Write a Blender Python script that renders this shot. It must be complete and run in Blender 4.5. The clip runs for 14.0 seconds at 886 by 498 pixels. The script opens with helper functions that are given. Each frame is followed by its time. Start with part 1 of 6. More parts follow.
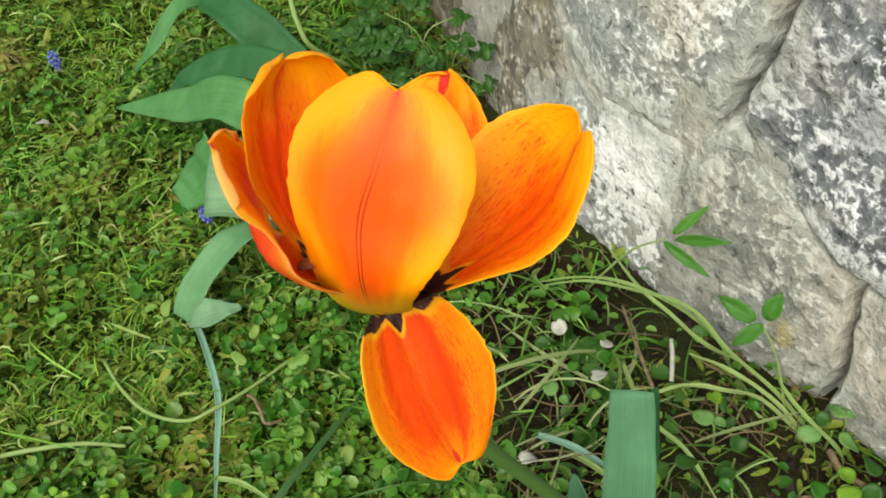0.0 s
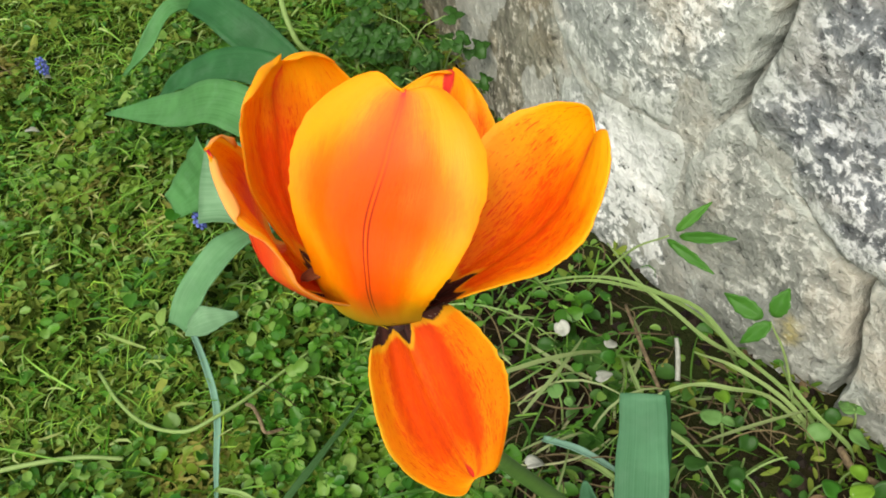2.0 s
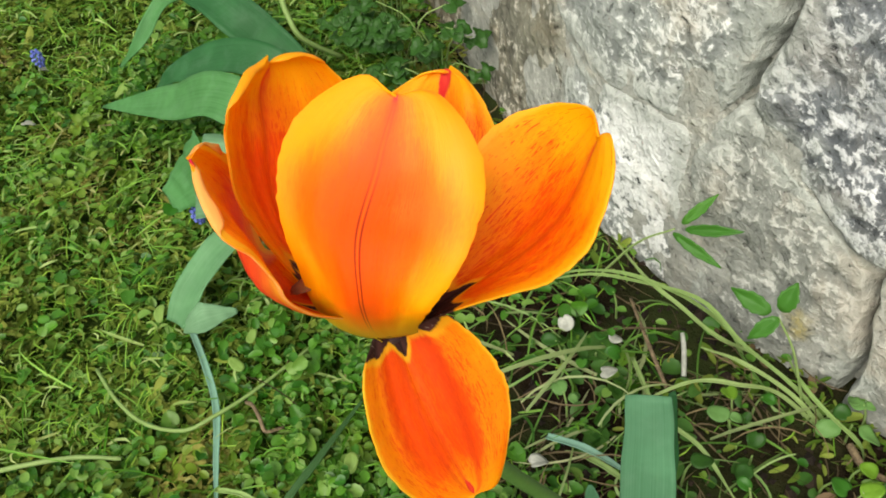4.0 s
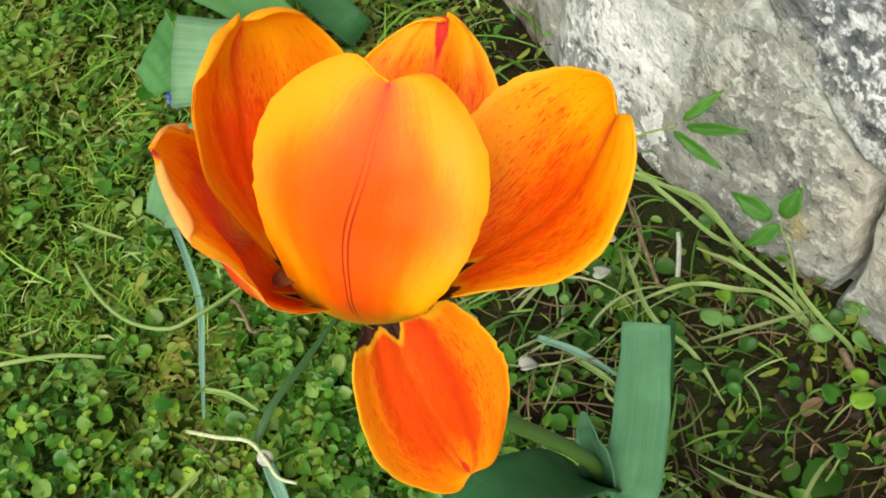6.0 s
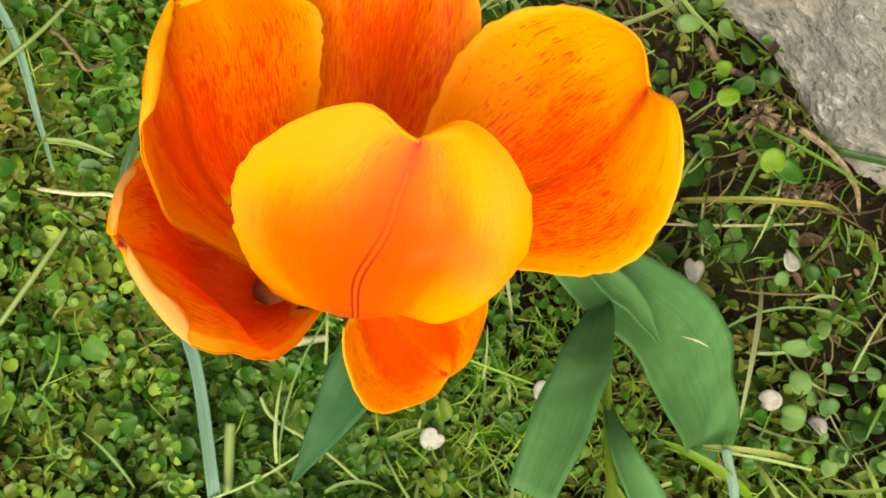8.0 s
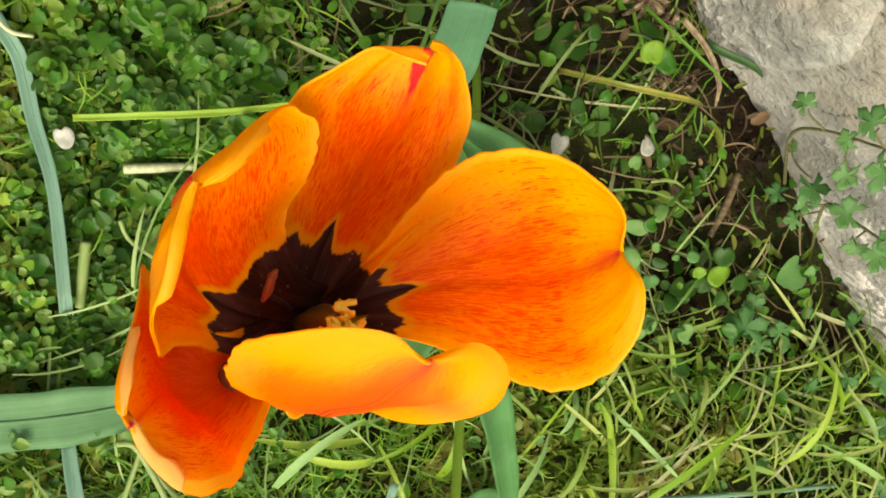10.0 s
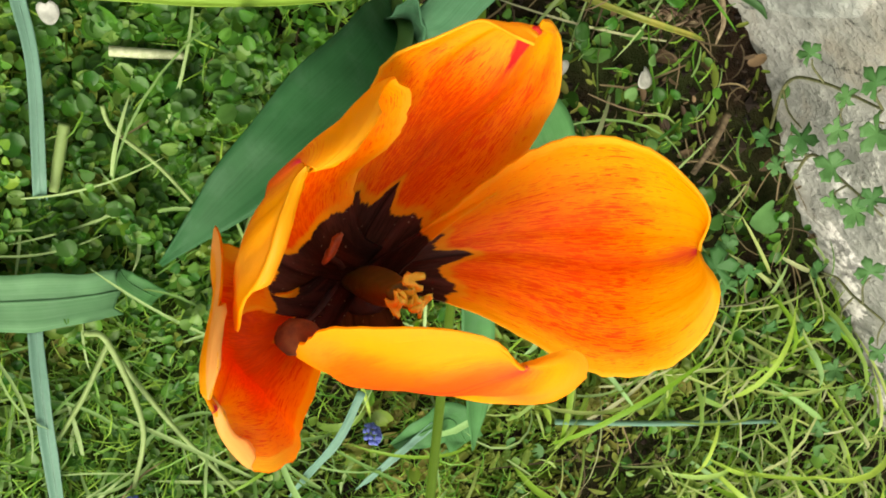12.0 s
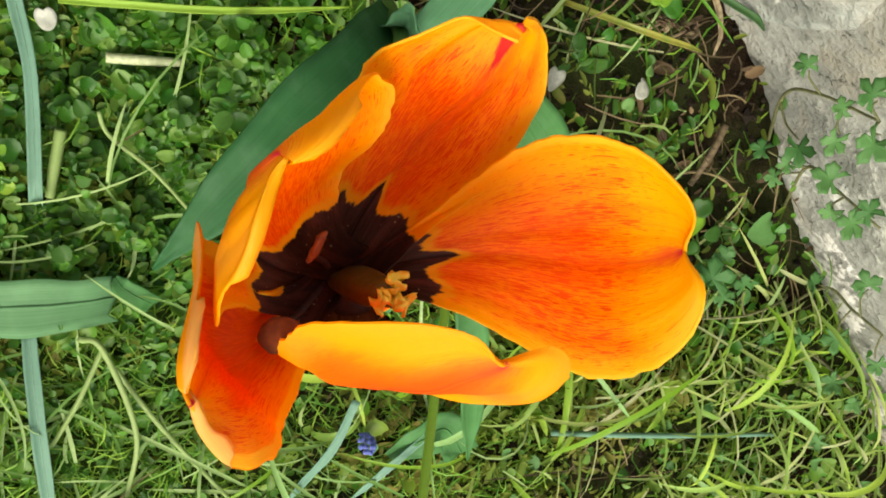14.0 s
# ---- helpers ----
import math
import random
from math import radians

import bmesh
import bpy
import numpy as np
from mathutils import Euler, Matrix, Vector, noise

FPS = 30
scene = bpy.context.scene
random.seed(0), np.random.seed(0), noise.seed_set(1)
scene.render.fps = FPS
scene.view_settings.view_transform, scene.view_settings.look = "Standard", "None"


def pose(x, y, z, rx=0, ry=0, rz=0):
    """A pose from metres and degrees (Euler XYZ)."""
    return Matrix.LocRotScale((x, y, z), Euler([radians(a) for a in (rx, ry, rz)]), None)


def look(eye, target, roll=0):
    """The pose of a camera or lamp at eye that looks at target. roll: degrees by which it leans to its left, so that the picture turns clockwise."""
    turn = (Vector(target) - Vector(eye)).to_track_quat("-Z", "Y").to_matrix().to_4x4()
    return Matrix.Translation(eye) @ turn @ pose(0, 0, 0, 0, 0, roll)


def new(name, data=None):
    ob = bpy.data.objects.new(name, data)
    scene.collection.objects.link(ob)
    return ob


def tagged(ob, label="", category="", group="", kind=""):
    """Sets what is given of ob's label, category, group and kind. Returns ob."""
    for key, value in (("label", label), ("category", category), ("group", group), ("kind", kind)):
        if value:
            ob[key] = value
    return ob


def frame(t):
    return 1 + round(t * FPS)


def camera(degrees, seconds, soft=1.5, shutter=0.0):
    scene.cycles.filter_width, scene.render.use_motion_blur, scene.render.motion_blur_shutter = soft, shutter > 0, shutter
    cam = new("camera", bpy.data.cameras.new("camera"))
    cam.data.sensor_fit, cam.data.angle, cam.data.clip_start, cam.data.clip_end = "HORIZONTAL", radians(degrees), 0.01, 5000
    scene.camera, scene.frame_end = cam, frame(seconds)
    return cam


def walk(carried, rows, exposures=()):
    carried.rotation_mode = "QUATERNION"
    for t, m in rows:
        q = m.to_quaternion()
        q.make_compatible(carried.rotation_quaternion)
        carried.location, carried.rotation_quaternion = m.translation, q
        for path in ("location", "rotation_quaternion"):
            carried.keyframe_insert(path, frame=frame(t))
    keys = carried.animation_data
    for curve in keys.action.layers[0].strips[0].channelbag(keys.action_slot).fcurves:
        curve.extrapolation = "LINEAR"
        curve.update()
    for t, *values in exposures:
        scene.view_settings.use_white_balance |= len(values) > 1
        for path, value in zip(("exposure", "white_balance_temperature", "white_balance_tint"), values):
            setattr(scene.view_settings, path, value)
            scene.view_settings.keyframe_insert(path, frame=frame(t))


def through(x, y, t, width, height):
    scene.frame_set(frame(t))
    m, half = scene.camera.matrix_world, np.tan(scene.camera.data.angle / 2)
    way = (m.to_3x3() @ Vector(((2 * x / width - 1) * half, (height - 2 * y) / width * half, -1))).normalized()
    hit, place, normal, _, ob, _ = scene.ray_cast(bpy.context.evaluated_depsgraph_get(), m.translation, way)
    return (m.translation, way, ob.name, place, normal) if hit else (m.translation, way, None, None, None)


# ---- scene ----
cam = camera(50.55, 14.0, 1.8)
PATH = [
    (0, 0.04345, 0.01990, 0.62333, 43.165, 4.474, -2.587),
    (0.5, 0.04224, 0.02157, 0.62318, 43.139, 4.537, -2.529),
    (1, 0.04139, 0.02409, 0.62125, 43.089, 4.631, -2.777),
    (1.5, 0.04110, 0.02983, 0.61788, 42.945, 4.677, -3.245),
    (2, 0.03852, 0.03063, 0.61604, 43.013, 4.973, -3.735),
    (2.5, 0.04058, 0.03302, 0.61600, 42.986, 5.160, -3.874),
    (3, 0.04137, 0.03541, 0.61444, 42.876, 5.297, -3.901),
    (3.2, 0.04095, 0.03808, 0.61426, 42.657, 5.244, -3.682),
    (5.5, 0.04193, 0.06958, 0.60457, 41.040, 5.671, -4.300),
    (6, 0.04149, 0.08816, 0.61411, 32.825, 4.546, -4.140),
    (6.5, 0.02513, 0.08466, 0.62091, 32.171, 5.308, -6.195),
    (7, 0.00765, 0.11162, 0.62067, 29.767, 3.671, -8.858),
    (7.5, 0.00448, 0.15718, 0.61740, 17.852, -1.470, -12.160),
    (8, 0.01143, 0.19133, 0.62109, 7.395, -4.772, -12.798),
    (8.2, 0.00891, 0.19885, 0.62137, 5.637, -5.711, -12.204),
    (8.5, 0.00598, 0.20649, 0.63391, 3.057, -7.108, -11.402),
    (9, -0.00094, 0.22566, 0.63123, 0.120, -8.781, -7.516),
    (9.2, 0.00249, 0.23985, 0.63006, -2.078, -10.372, -7.937),
    (11.3, -0.03060, 0.30374, 0.61138, -19.856, -17.711, 1.839),
    (11.5, -0.02988, 0.30360, 0.60995, -19.929, -17.625, 1.841),
    (12, -0.03242, 0.30087, 0.60383, -20.178, -17.607, 2.010),
    (12.5, -0.03313, 0.29654, 0.60384, -20.128, -17.467, 2.218),
    (13, -0.03265, 0.29466, 0.60466, -19.881, -17.339, 2.115),
    (13.5, -0.03055, 0.29249, 0.60383, -19.575, -17.324, 2.069),
    (14, -0.02887, 0.29766, 0.60525, -19.428, -17.384, 2.354),
]
# seconds, stops, white balance
TONE = [(0, 0.77, 6750, 6), (5.5, 0.77, 6750, 6), (6.5, 0.72, 6850, 6), (7, 0.6, 6950, 7), (7.5, 0.85, 7400, 9), (8, 0.9, 7900, 11), (9.2, 0.92, 7900, 11), (11.3, 0.92, 7100, 6), (14, 0.92, 7100, 6)]
walk(cam, [(t, pose(*p)) for t, *p in PATH], TONE)

# ---- light ----
SUN_EL, SUN_AZ = 52.0, 205.0
world = bpy.data.worlds.new("sky")
scene.world = world
world.use_nodes = True
wn = world.node_tree
wn.nodes.clear()
sky = wn.nodes.new("ShaderNodeTexSky")
sky.sky_type = "NISHITA"
sky.sun_disc = False
sky.sun_elevation, sky.sun_rotation = radians(SUN_EL), radians(SUN_AZ)
sky.air_density, sky.dust_density, sky.ozone_density = 1.0, 3.0, 1.0
bg = wn.nodes.new("ShaderNodeBackground")
bg.inputs["Strength"].default_value = 0.125
wo = wn.nodes.new("ShaderNodeOutputWorld")
veil = wn.nodes.new("ShaderNodeHueSaturation")
veil.inputs["Saturation"].default_value = 0.15
wn.links.new(sky.outputs[0], veil.inputs["Color"])
wn.links.new(veil.outputs[0], bg.inputs[0])
wn.links.new(bg.outputs[0], wo.inputs[0])
sun_data = bpy.data.lights.new("sun", "SUN")
sun_data.energy, sun_data.angle, sun_data.color = 2.1, radians(38), (1.0, 0.93, 0.82)
sun = new("sun", sun_data)
az, el = radians(SUN_AZ), radians(SUN_EL)
sun_from = Vector((math.sin(az) * math.cos(el), math.cos(az) * math.cos(el), math.sin(el)))
sun.matrix_world = look(sun_from * 20, (0, 0, 0))


# ---- materials ----
class Mat:
    """A short hand for node materials."""

    def __init__(self, name):
        self.m = bpy.data.materials.new(name)
        self.m.use_nodes = True
        self.t = self.m.node_tree
        self.t.nodes.clear()
        self.out = self.t.nodes.new("ShaderNodeOutputMaterial")

    def n(self, kind, operation="", blend_type="", use_clamp=False, interpolation_type=""):
        node = self.t.nodes.new("ShaderNode" + kind)
        if operation:
            node.operation = operation
        if blend_type:
            node.blend_type = blend_type
        if use_clamp:
            node.use_clamp = True
        if interpolation_type:
            node.interpolation_type = interpolation_type
        return node

    def put(self, socket, v):
        if v is None:
            return
        if hasattr(v, "is_linked"):
            self.t.links.new(v, socket)
        elif isinstance(v, tuple) and len(v) == 3 and socket.type == "RGBA":
            socket.default_value = (*v, 1)
        else:
            socket.default_value = v

    def math(self, op, a, b=None, c=None, clamp=False):
        node = self.n("Math", operation=op, use_clamp=clamp)
        for i, v in enumerate((a, b, c)):
            self.put(node.inputs[i], v)
        return node.outputs[0]

    def step(self, v, lo, hi, a=0.0, b=1.0):
        node = self.n("MapRange", interpolation_type="SMOOTHSTEP")
        for i, x in enumerate((v, lo, hi, a, b)):
            self.put(node.inputs[i], x)
        return node.outputs[0]

    def mix(self, f, a, b, blend="MIX"):
        node = self.n("MixRGB", blend_type=blend)
        for i, x in enumerate((f, a, b)):
            self.put(node.inputs[i], x)
        return node.outputs[0]

    def noise(self, scale, detail=3.0, rough=0.55, vec=None, dist=0.0):
        node = self.n("TexNoise")
        self.put(node.inputs["Vector"], vec)
        node.inputs["Scale"].default_value = scale
        node.inputs["Detail"].default_value = detail
        node.inputs["Roughness"].default_value = rough
        node.inputs["Distortion"].default_value = dist
        return node.outputs[0]

    def coords(self, scale=(1, 1, 1), kind="Object"):
        c = self.n("TexCoord").outputs[kind]
        mp = self.n("Mapping")
        self.put(mp.inputs[0], c)
        mp.inputs["Scale"].default_value = scale
        return mp.outputs[0]

    def bump(self, height, strength, distance):
        node = self.n("Bump")
        node.inputs["Strength"].default_value = strength
        node.inputs["Distance"].default_value = distance
        self.put(node.inputs["Height"], height)
        return node.outputs[0]

    def end(self, color, rough=0.5, normal=None, through=0.0, through_color=None, spec=0.5, sheen=0.0):
        p = self.n("BsdfPrincipled")
        self.put(p.inputs["Base Color"], color)
        self.put(p.inputs["Roughness"], rough)
        self.put(p.inputs["Specular IOR Level"], spec)
        self.put(p.inputs["Sheen Weight"], sheen)
        if normal is not None:
            self.put(p.inputs["Normal"], normal)
        shader = p.outputs[0]
        if through > 0:
            tr = self.n("BsdfTranslucent")
            self.put(tr.inputs[0], through_color if through_color is not None else color)
            mx = self.n("MixShader")
            mx.inputs[0].default_value = through
            self.t.links.new(shader, mx.inputs[1])
            self.t.links.new(tr.outputs[0], mx.inputs[2])
            shader = mx.outputs[0]
        self.t.links.new(shader, self.out.inputs[0])
        return self.m


def petal_material(name, inner, red=0.0, star=0.225, streak=0.0, pale=(0.97, 0.62, 0.16), crimson=False, bands=0.0, margin=0.945):
    """Yellow-edged orange petal with fine red hair lines; the inner face has a dark star at its foot with a yellow rim."""
    m = Mat(name)
    uv = m.n("UVMap").outputs[0]
    sep = m.n("SeparateXYZ")
    m.put(sep.inputs[0], uv)
    s = m.math("MULTIPLY_ADD", sep.outputs[0], 2.0, -1.0)
    v = sep.outputs[1]
    e = m.math("ABSOLUTE", s)

    def lines(scale, detail, rough, dist=0.0):
        mp = m.n("Mapping")
        m.put(mp.inputs[0], uv)
        mp.inputs["Scale"].default_value = scale
        return m.noise(1.0, detail, rough, mp.outputs[0], dist)
    hair = lines((140, 15, 1), 2.0, 0.6, 0.35)
    hair_fine = lines((230, 32, 1), 1.0, 0.5, 0.25)
    grain = m.math("ADD", m.math("MULTIPLY", hair, 0.6), m.math("MULTIPLY", hair_fine, 0.4))
    broad = lines((7, 2.0, 1), 3.0, 0.5, 0.5)
    fold = lines((8 if bands else 14, 0.7 if bands else 1.2, 1), 1.0 if bands else 2.0, 0.5, 0.3)
    gr = m.math("SUBTRACT", grain, 0.5)
    br = m.math("SUBTRACT", broad, 0.5)
    yellow, orange, deep = (0.97, 0.47, 0.006), (0.97, 0.29, 0.003), (0.96, 0.11, 0.001)
    if inner:
        # distance from the petal's rim, so that the yellow runs round the top as well
        rim = m.math("MAXIMUM", m.math("POWER", e, 2.4), m.step(v, 0.66, 1.02))
        f = m.math("ADD", rim, m.math("MULTIPLY", gr, 1.1))
        f = m.math("ADD", f, m.math("MULTIPLY_ADD", br, 1.0, -red))
        if bands:
            f = m.math("ADD", f, m.math("MULTIPLY", m.math("COSINE", m.math("MULTIPLY", s, 9.0)), bands))
        c = m.mix(m.step(f, -0.2, 0.4), deep, orange)
        c = m.mix(m.step(f, 0.5, 1.08), c, yellow)
        # crisp red hair lines, densest away from the rim
        body = m.math("ADD", m.math("SUBTRACT", f, m.math("MULTIPLY", gr, 1.1)), red * 0.7 - 0.05)
        dense = m.step(body, -0.1, 1.0, 0.49, 0.66)
        marks = m.step(m.math("SUBTRACT", hair, dense), 0.0, 0.025, 0.0, 0.9)
        c = m.mix(marks, c, (0.84, 0.075, 0.002))
        c = m.mix(m.step(m.math("SUBTRACT", hair_fine, dense), 0.02, 0.05, 0.0, 0.5), c, (0.8, 0.07, 0.002))
        vein = m.math("MULTIPLY", m.step(m.math("ADD", e, m.math("MULTIPLY", gr, 0.35)), 0.0, 0.14, 1.0, 0.0), m.step(v, 0.2, 0.9))
        c = m.mix(m.math("MULTIPLY", vein, 0.6), c, (0.85, 0.06, 0.003))
        c = m.mix(m.math("MULTIPLY", m.step(e, 0.0, 0.02, 0.35, 0.0), m.step(v, 0.4, 0.95)), c, (0.5, 0.02, 0.008))
        groove = m.math("MULTIPLY", m.step(fold, 0.48 if bands else 0.56, 0.68 if bands else 0.7), m.step(e, 0.25, 0.9, 1.0, 0.0))
        c = m.mix(m.math("MULTIPLY", groove, 0.6 if bands else 0.15), c, (0.66, 0.045, 0.003))
        # a thin yellow line along the rim
        c = m.mix(m.step(m.math("ADD", e, m.math("MULTIPLY", gr, 0.1)), margin, margin + 0.04, 0.0, 0.8), c, (0.97, 0.58, 0.03))
        spike = m.step(e, 0.0, 0.22, 0.1, 0.0)
        side = m.step(m.math("ABSOLUTE", m.math("SUBTRACT", e, 0.62)), 0.0, 0.3, 0.035, 0.0)
        jag = m.math("MULTIPLY_ADD", lines((16, 5, 1), 4.0, 0.7), 0.07, -0.035)
        edge = m.math("ADD", m.math("ADD", spike, side), m.math("ADD", jag, star))
        d = m.math("SUBTRACT", v, edge)
        c = m.mix(m.step(d, 0.022, 0.055, 1.0, 0.0), c, (0.93, 0.45, 0.014))
        dark = m.mix(m.step(m.math("ADD", broad, m.math("MULTIPLY", gr, 0.6)), 0.35, 0.65), (0.03, 0.012, 0.01), (0.1, 0.036, 0.03))
        dark = m.mix(m.step(e, 0.0, 0.06, 0.8, 0.0), dark, (0.008, 0.003, 0.003))
        speck = m.math("MULTIPLY", m.step(m.noise(900.0, 1, 0.5, m.coords()), 0.73, 0.76), 0.5)
        dark = m.mix(speck, dark, (0.5, 0.42, 0.34))
        c = m.mix(m.step(d, -0.004, 0.008, 1.0, 0.0), c, dark)
    else:
        f = m.math("ADD", e, m.math("MULTIPLY", gr, 0.5))
        f = m.math("ADD", f, m.math("MULTIPLY_ADD", br, 0.3, -red))
        f = m.math("ADD", f, m.step(v, 0.6, 0.97, -0.12, 0.2))
        f = m.math("SUBTRACT", f, m.step(m.math("ABSOLUTE", m.math("SUBTRACT", v, 0.66)), 0.0, 0.26, 0.26, 0.0))
        c = m.mix(m.step(f, -0.05, 0.5), (0.96, 0.14, 0.002), (0.97, 0.25, 0.003))
        c = m.mix(m.step(f, 0.26, 0.74), c, (0.97, 0.47, 0.005))
        # soft pale patches: sky sheen painted into the outer face's colour
        bloom_sheen = m.math("MULTIPLY", m.step(lines((2.6, 2.4, 1), 2.0, 0.5, 0.2), 0.42, 0.7), m.step(v, 0.25, 0.7, 0.0, 0.2))
        c = m.mix(bloom_sheen, c, pale)
        # two fine red lines beside the midrib, with red hairs feathering out from them
        hairs = m.math("MULTIPLY", m.step(m.math("SUBTRACT", hair, m.step(e, 0.02, 0.8, 0.42, 0.74)), 0.0, 0.06, 0.0, 0.5), m.step(v, 0.05, 0.3))
        c = m.mix(hairs, c, (0.86, 0.13, 0.012))
        flecks = m.math("MULTIPLY", m.step(hair_fine, 0.65, 0.69, 0.0, 0.45), m.step(e, 0.1, 0.7, 1.0, 0.2))
        c = m.mix(flecks, c, (0.66, 0.07, 0.004))
        near = m.math("MULTIPLY", m.step(m.math("ADD", e, m.math("MULTIPLY", gr, 0.3)), 0.02, 0.24, 0.42, 0.0), m.step(v, 0.1, 0.4))
        c = m.mix(near, c, (0.95, 0.11, 0.006))
        vein = m.math("MULTIPLY", m.step(m.math("ABSOLUTE", m.math("SUBTRACT", e, 0.026)), 0.005, 0.014, 1.0, 0.0), m.step(v, 0.03, 0.2))
        c = m.mix(m.math("MULTIPLY", vein, m.step(v, 0.55, 0.85, 0.92, 0.28)), c, (0.36, 0.018, 0.006))
        c = m.mix(m.math("MULTIPLY", m.step(e, 0.003, 0.012, 0.25, 0.0), m.step(v, 0.6, 0.9, 1.0, 0.2)), c, (0.96, 0.28, 0.01))
        if crimson:
            low = m.math("MULTIPLY", m.step(v, 0.25, 0.9, 1.0, 0.0), m.step(e, 0.5, 1.0, 1.0, 0.0))
            c = m.mix(low, c, (0.65, 0.015, 0.03))
            c = m.mix(m.step(m.math("ADD", e, m.math("MULTIPLY", gr, 0.1)), 0.85, 0.9, 0.0, 0.9), c, (0.97, 0.52, 0.14))
            c = m.mix(m.math("MULTIPLY", m.step(v, 0.975, 0.99), m.step(e, 0.25, 0.5, 1.0, 0.0)), c, (0.7, 0.02, 0.1))
        c = m.mix(m.step(v, 0.0, 0.28, 0.85, 0.0), c, (0.82, 0.58, 0.03))
    if streak:
        wide = m.step(v, 1 - streak, 0.97, 0.0, 0.13)
        mark = m.step(m.math("SUBTRACT", m.math("ADD", e, m.math("MULTIPLY", gr, 0.12)), wide), -0.02, 0.025, 1.0, 0.0)
        c = m.mix(m.math("MULTIPLY", mark, m.step(v, 1 - streak, 1.05 - streak)), c, (0.66, 0.012, 0.02))
    flush = m.math("MULTIPLY", m.step(v, 0.84, 1.0), m.step(m.math("ADD", e, m.math("MULTIPLY", gr, 0.4)), 0.0, 0.14, 0.75, 0.0))
    c = m.mix(flush, c, (0.84, 0.09, 0.03))
    tip = m.math("MULTIPLY", m.step(v, 0.965, 1.0), m.step(e, 0.02, 0.09, 1.0, 0.0))
    c = m.mix(tip, c, (0.7, 0.02, 0.07))
    relief = m.math("ADD", m.math("MULTIPLY", grain, 0.7), m.math("ADD", m.math("MULTIPLY", broad, 0.8), m.math("MULTIPLY", fold, 1.2)))
    if not inner:
        relief = m.math("ADD", relief, m.math("MULTIPLY", m.step(e, 0.0, 0.02, -0.5, 0.0), m.step(v, 0.5, 0.8, 1.0, 0.0)))
    return m.end(c, 0.48, m.bump(relief, 0.35, 0.0009), 0.5, c, 0.22 if inner else 0.3, 0.0)


def plant_material(name, a, b, rough=0.45, grain=(300, 300, 40), through=0.25, island=True, tip=None, sage=None, gloss=0.2):
    m = Mat(name)
    rnd = m.n("NewGeometry").outputs["Random Per Island"] if island else m.n("ObjectInfo").outputs["Random"]
    c = m.mix(m.math("POWER", rnd, 1.4), a, b)
    if sage is not None:
        c = m.mix(m.step(m.math("FRACT", m.math("MULTIPLY", rnd, 7.3)), 0.68, 0.9), c, sage)
    nz = m.noise(1.0, 3.0, 0.6, m.coords(grain))
    c = m.mix(m.math("MULTIPLY", nz, 0.45), c, tuple(x * 0.6 for x in a))
    big = m.noise(9.0, 2.0, 0.5, m.coords())
    if tip is not None:
        c = m.mix(m.step(big, 0.5, 0.68, 0.0, 0.7), c, tip)
    nor = m.bump(nz, 0.25, 0.0006)
    return m.end(c, rough, nor, through, m.mix(0.35, c, (0.22, 0.42, 0.015)), gloss)


def tulip_leaf_material(name, a, b):
    m = Mat(name)
    uv = m.n("UVMap").outputs[0]
    mp = m.n("Mapping")
    m.put(mp.inputs[0], uv)
    mp.inputs["Scale"].default_value = (34, 0.9, 1)
    lines = m.noise(1.0, 3.0, 0.55, mp.outputs[0], 0.1)
    big = m.noise(30.0, 3.0, 0.6, m.coords())
    bloom_sheen = m.noise(70.0, 4.0, 0.65, m.coords((1, 1, 1)), 0.4)
    c = m.mix(m.step(lines, 0.2, 0.8), a, b)
    c = m.mix(m.step(big, 0.4, 0.75, 0.0, 0.5), c, tuple(x * 1.4 for x in b))
    c = m.mix(m.step(bloom_sheen, 0.45, 0.7, 0.0, 0.08), c, (0.22, 0.34, 0.24))
    return m.end(c, 0.55, m.bump(lines, 0.15, 0.0008), 0.22, m.mix(0.4, c, (0.16, 0.34, 0.04)), 0.16)


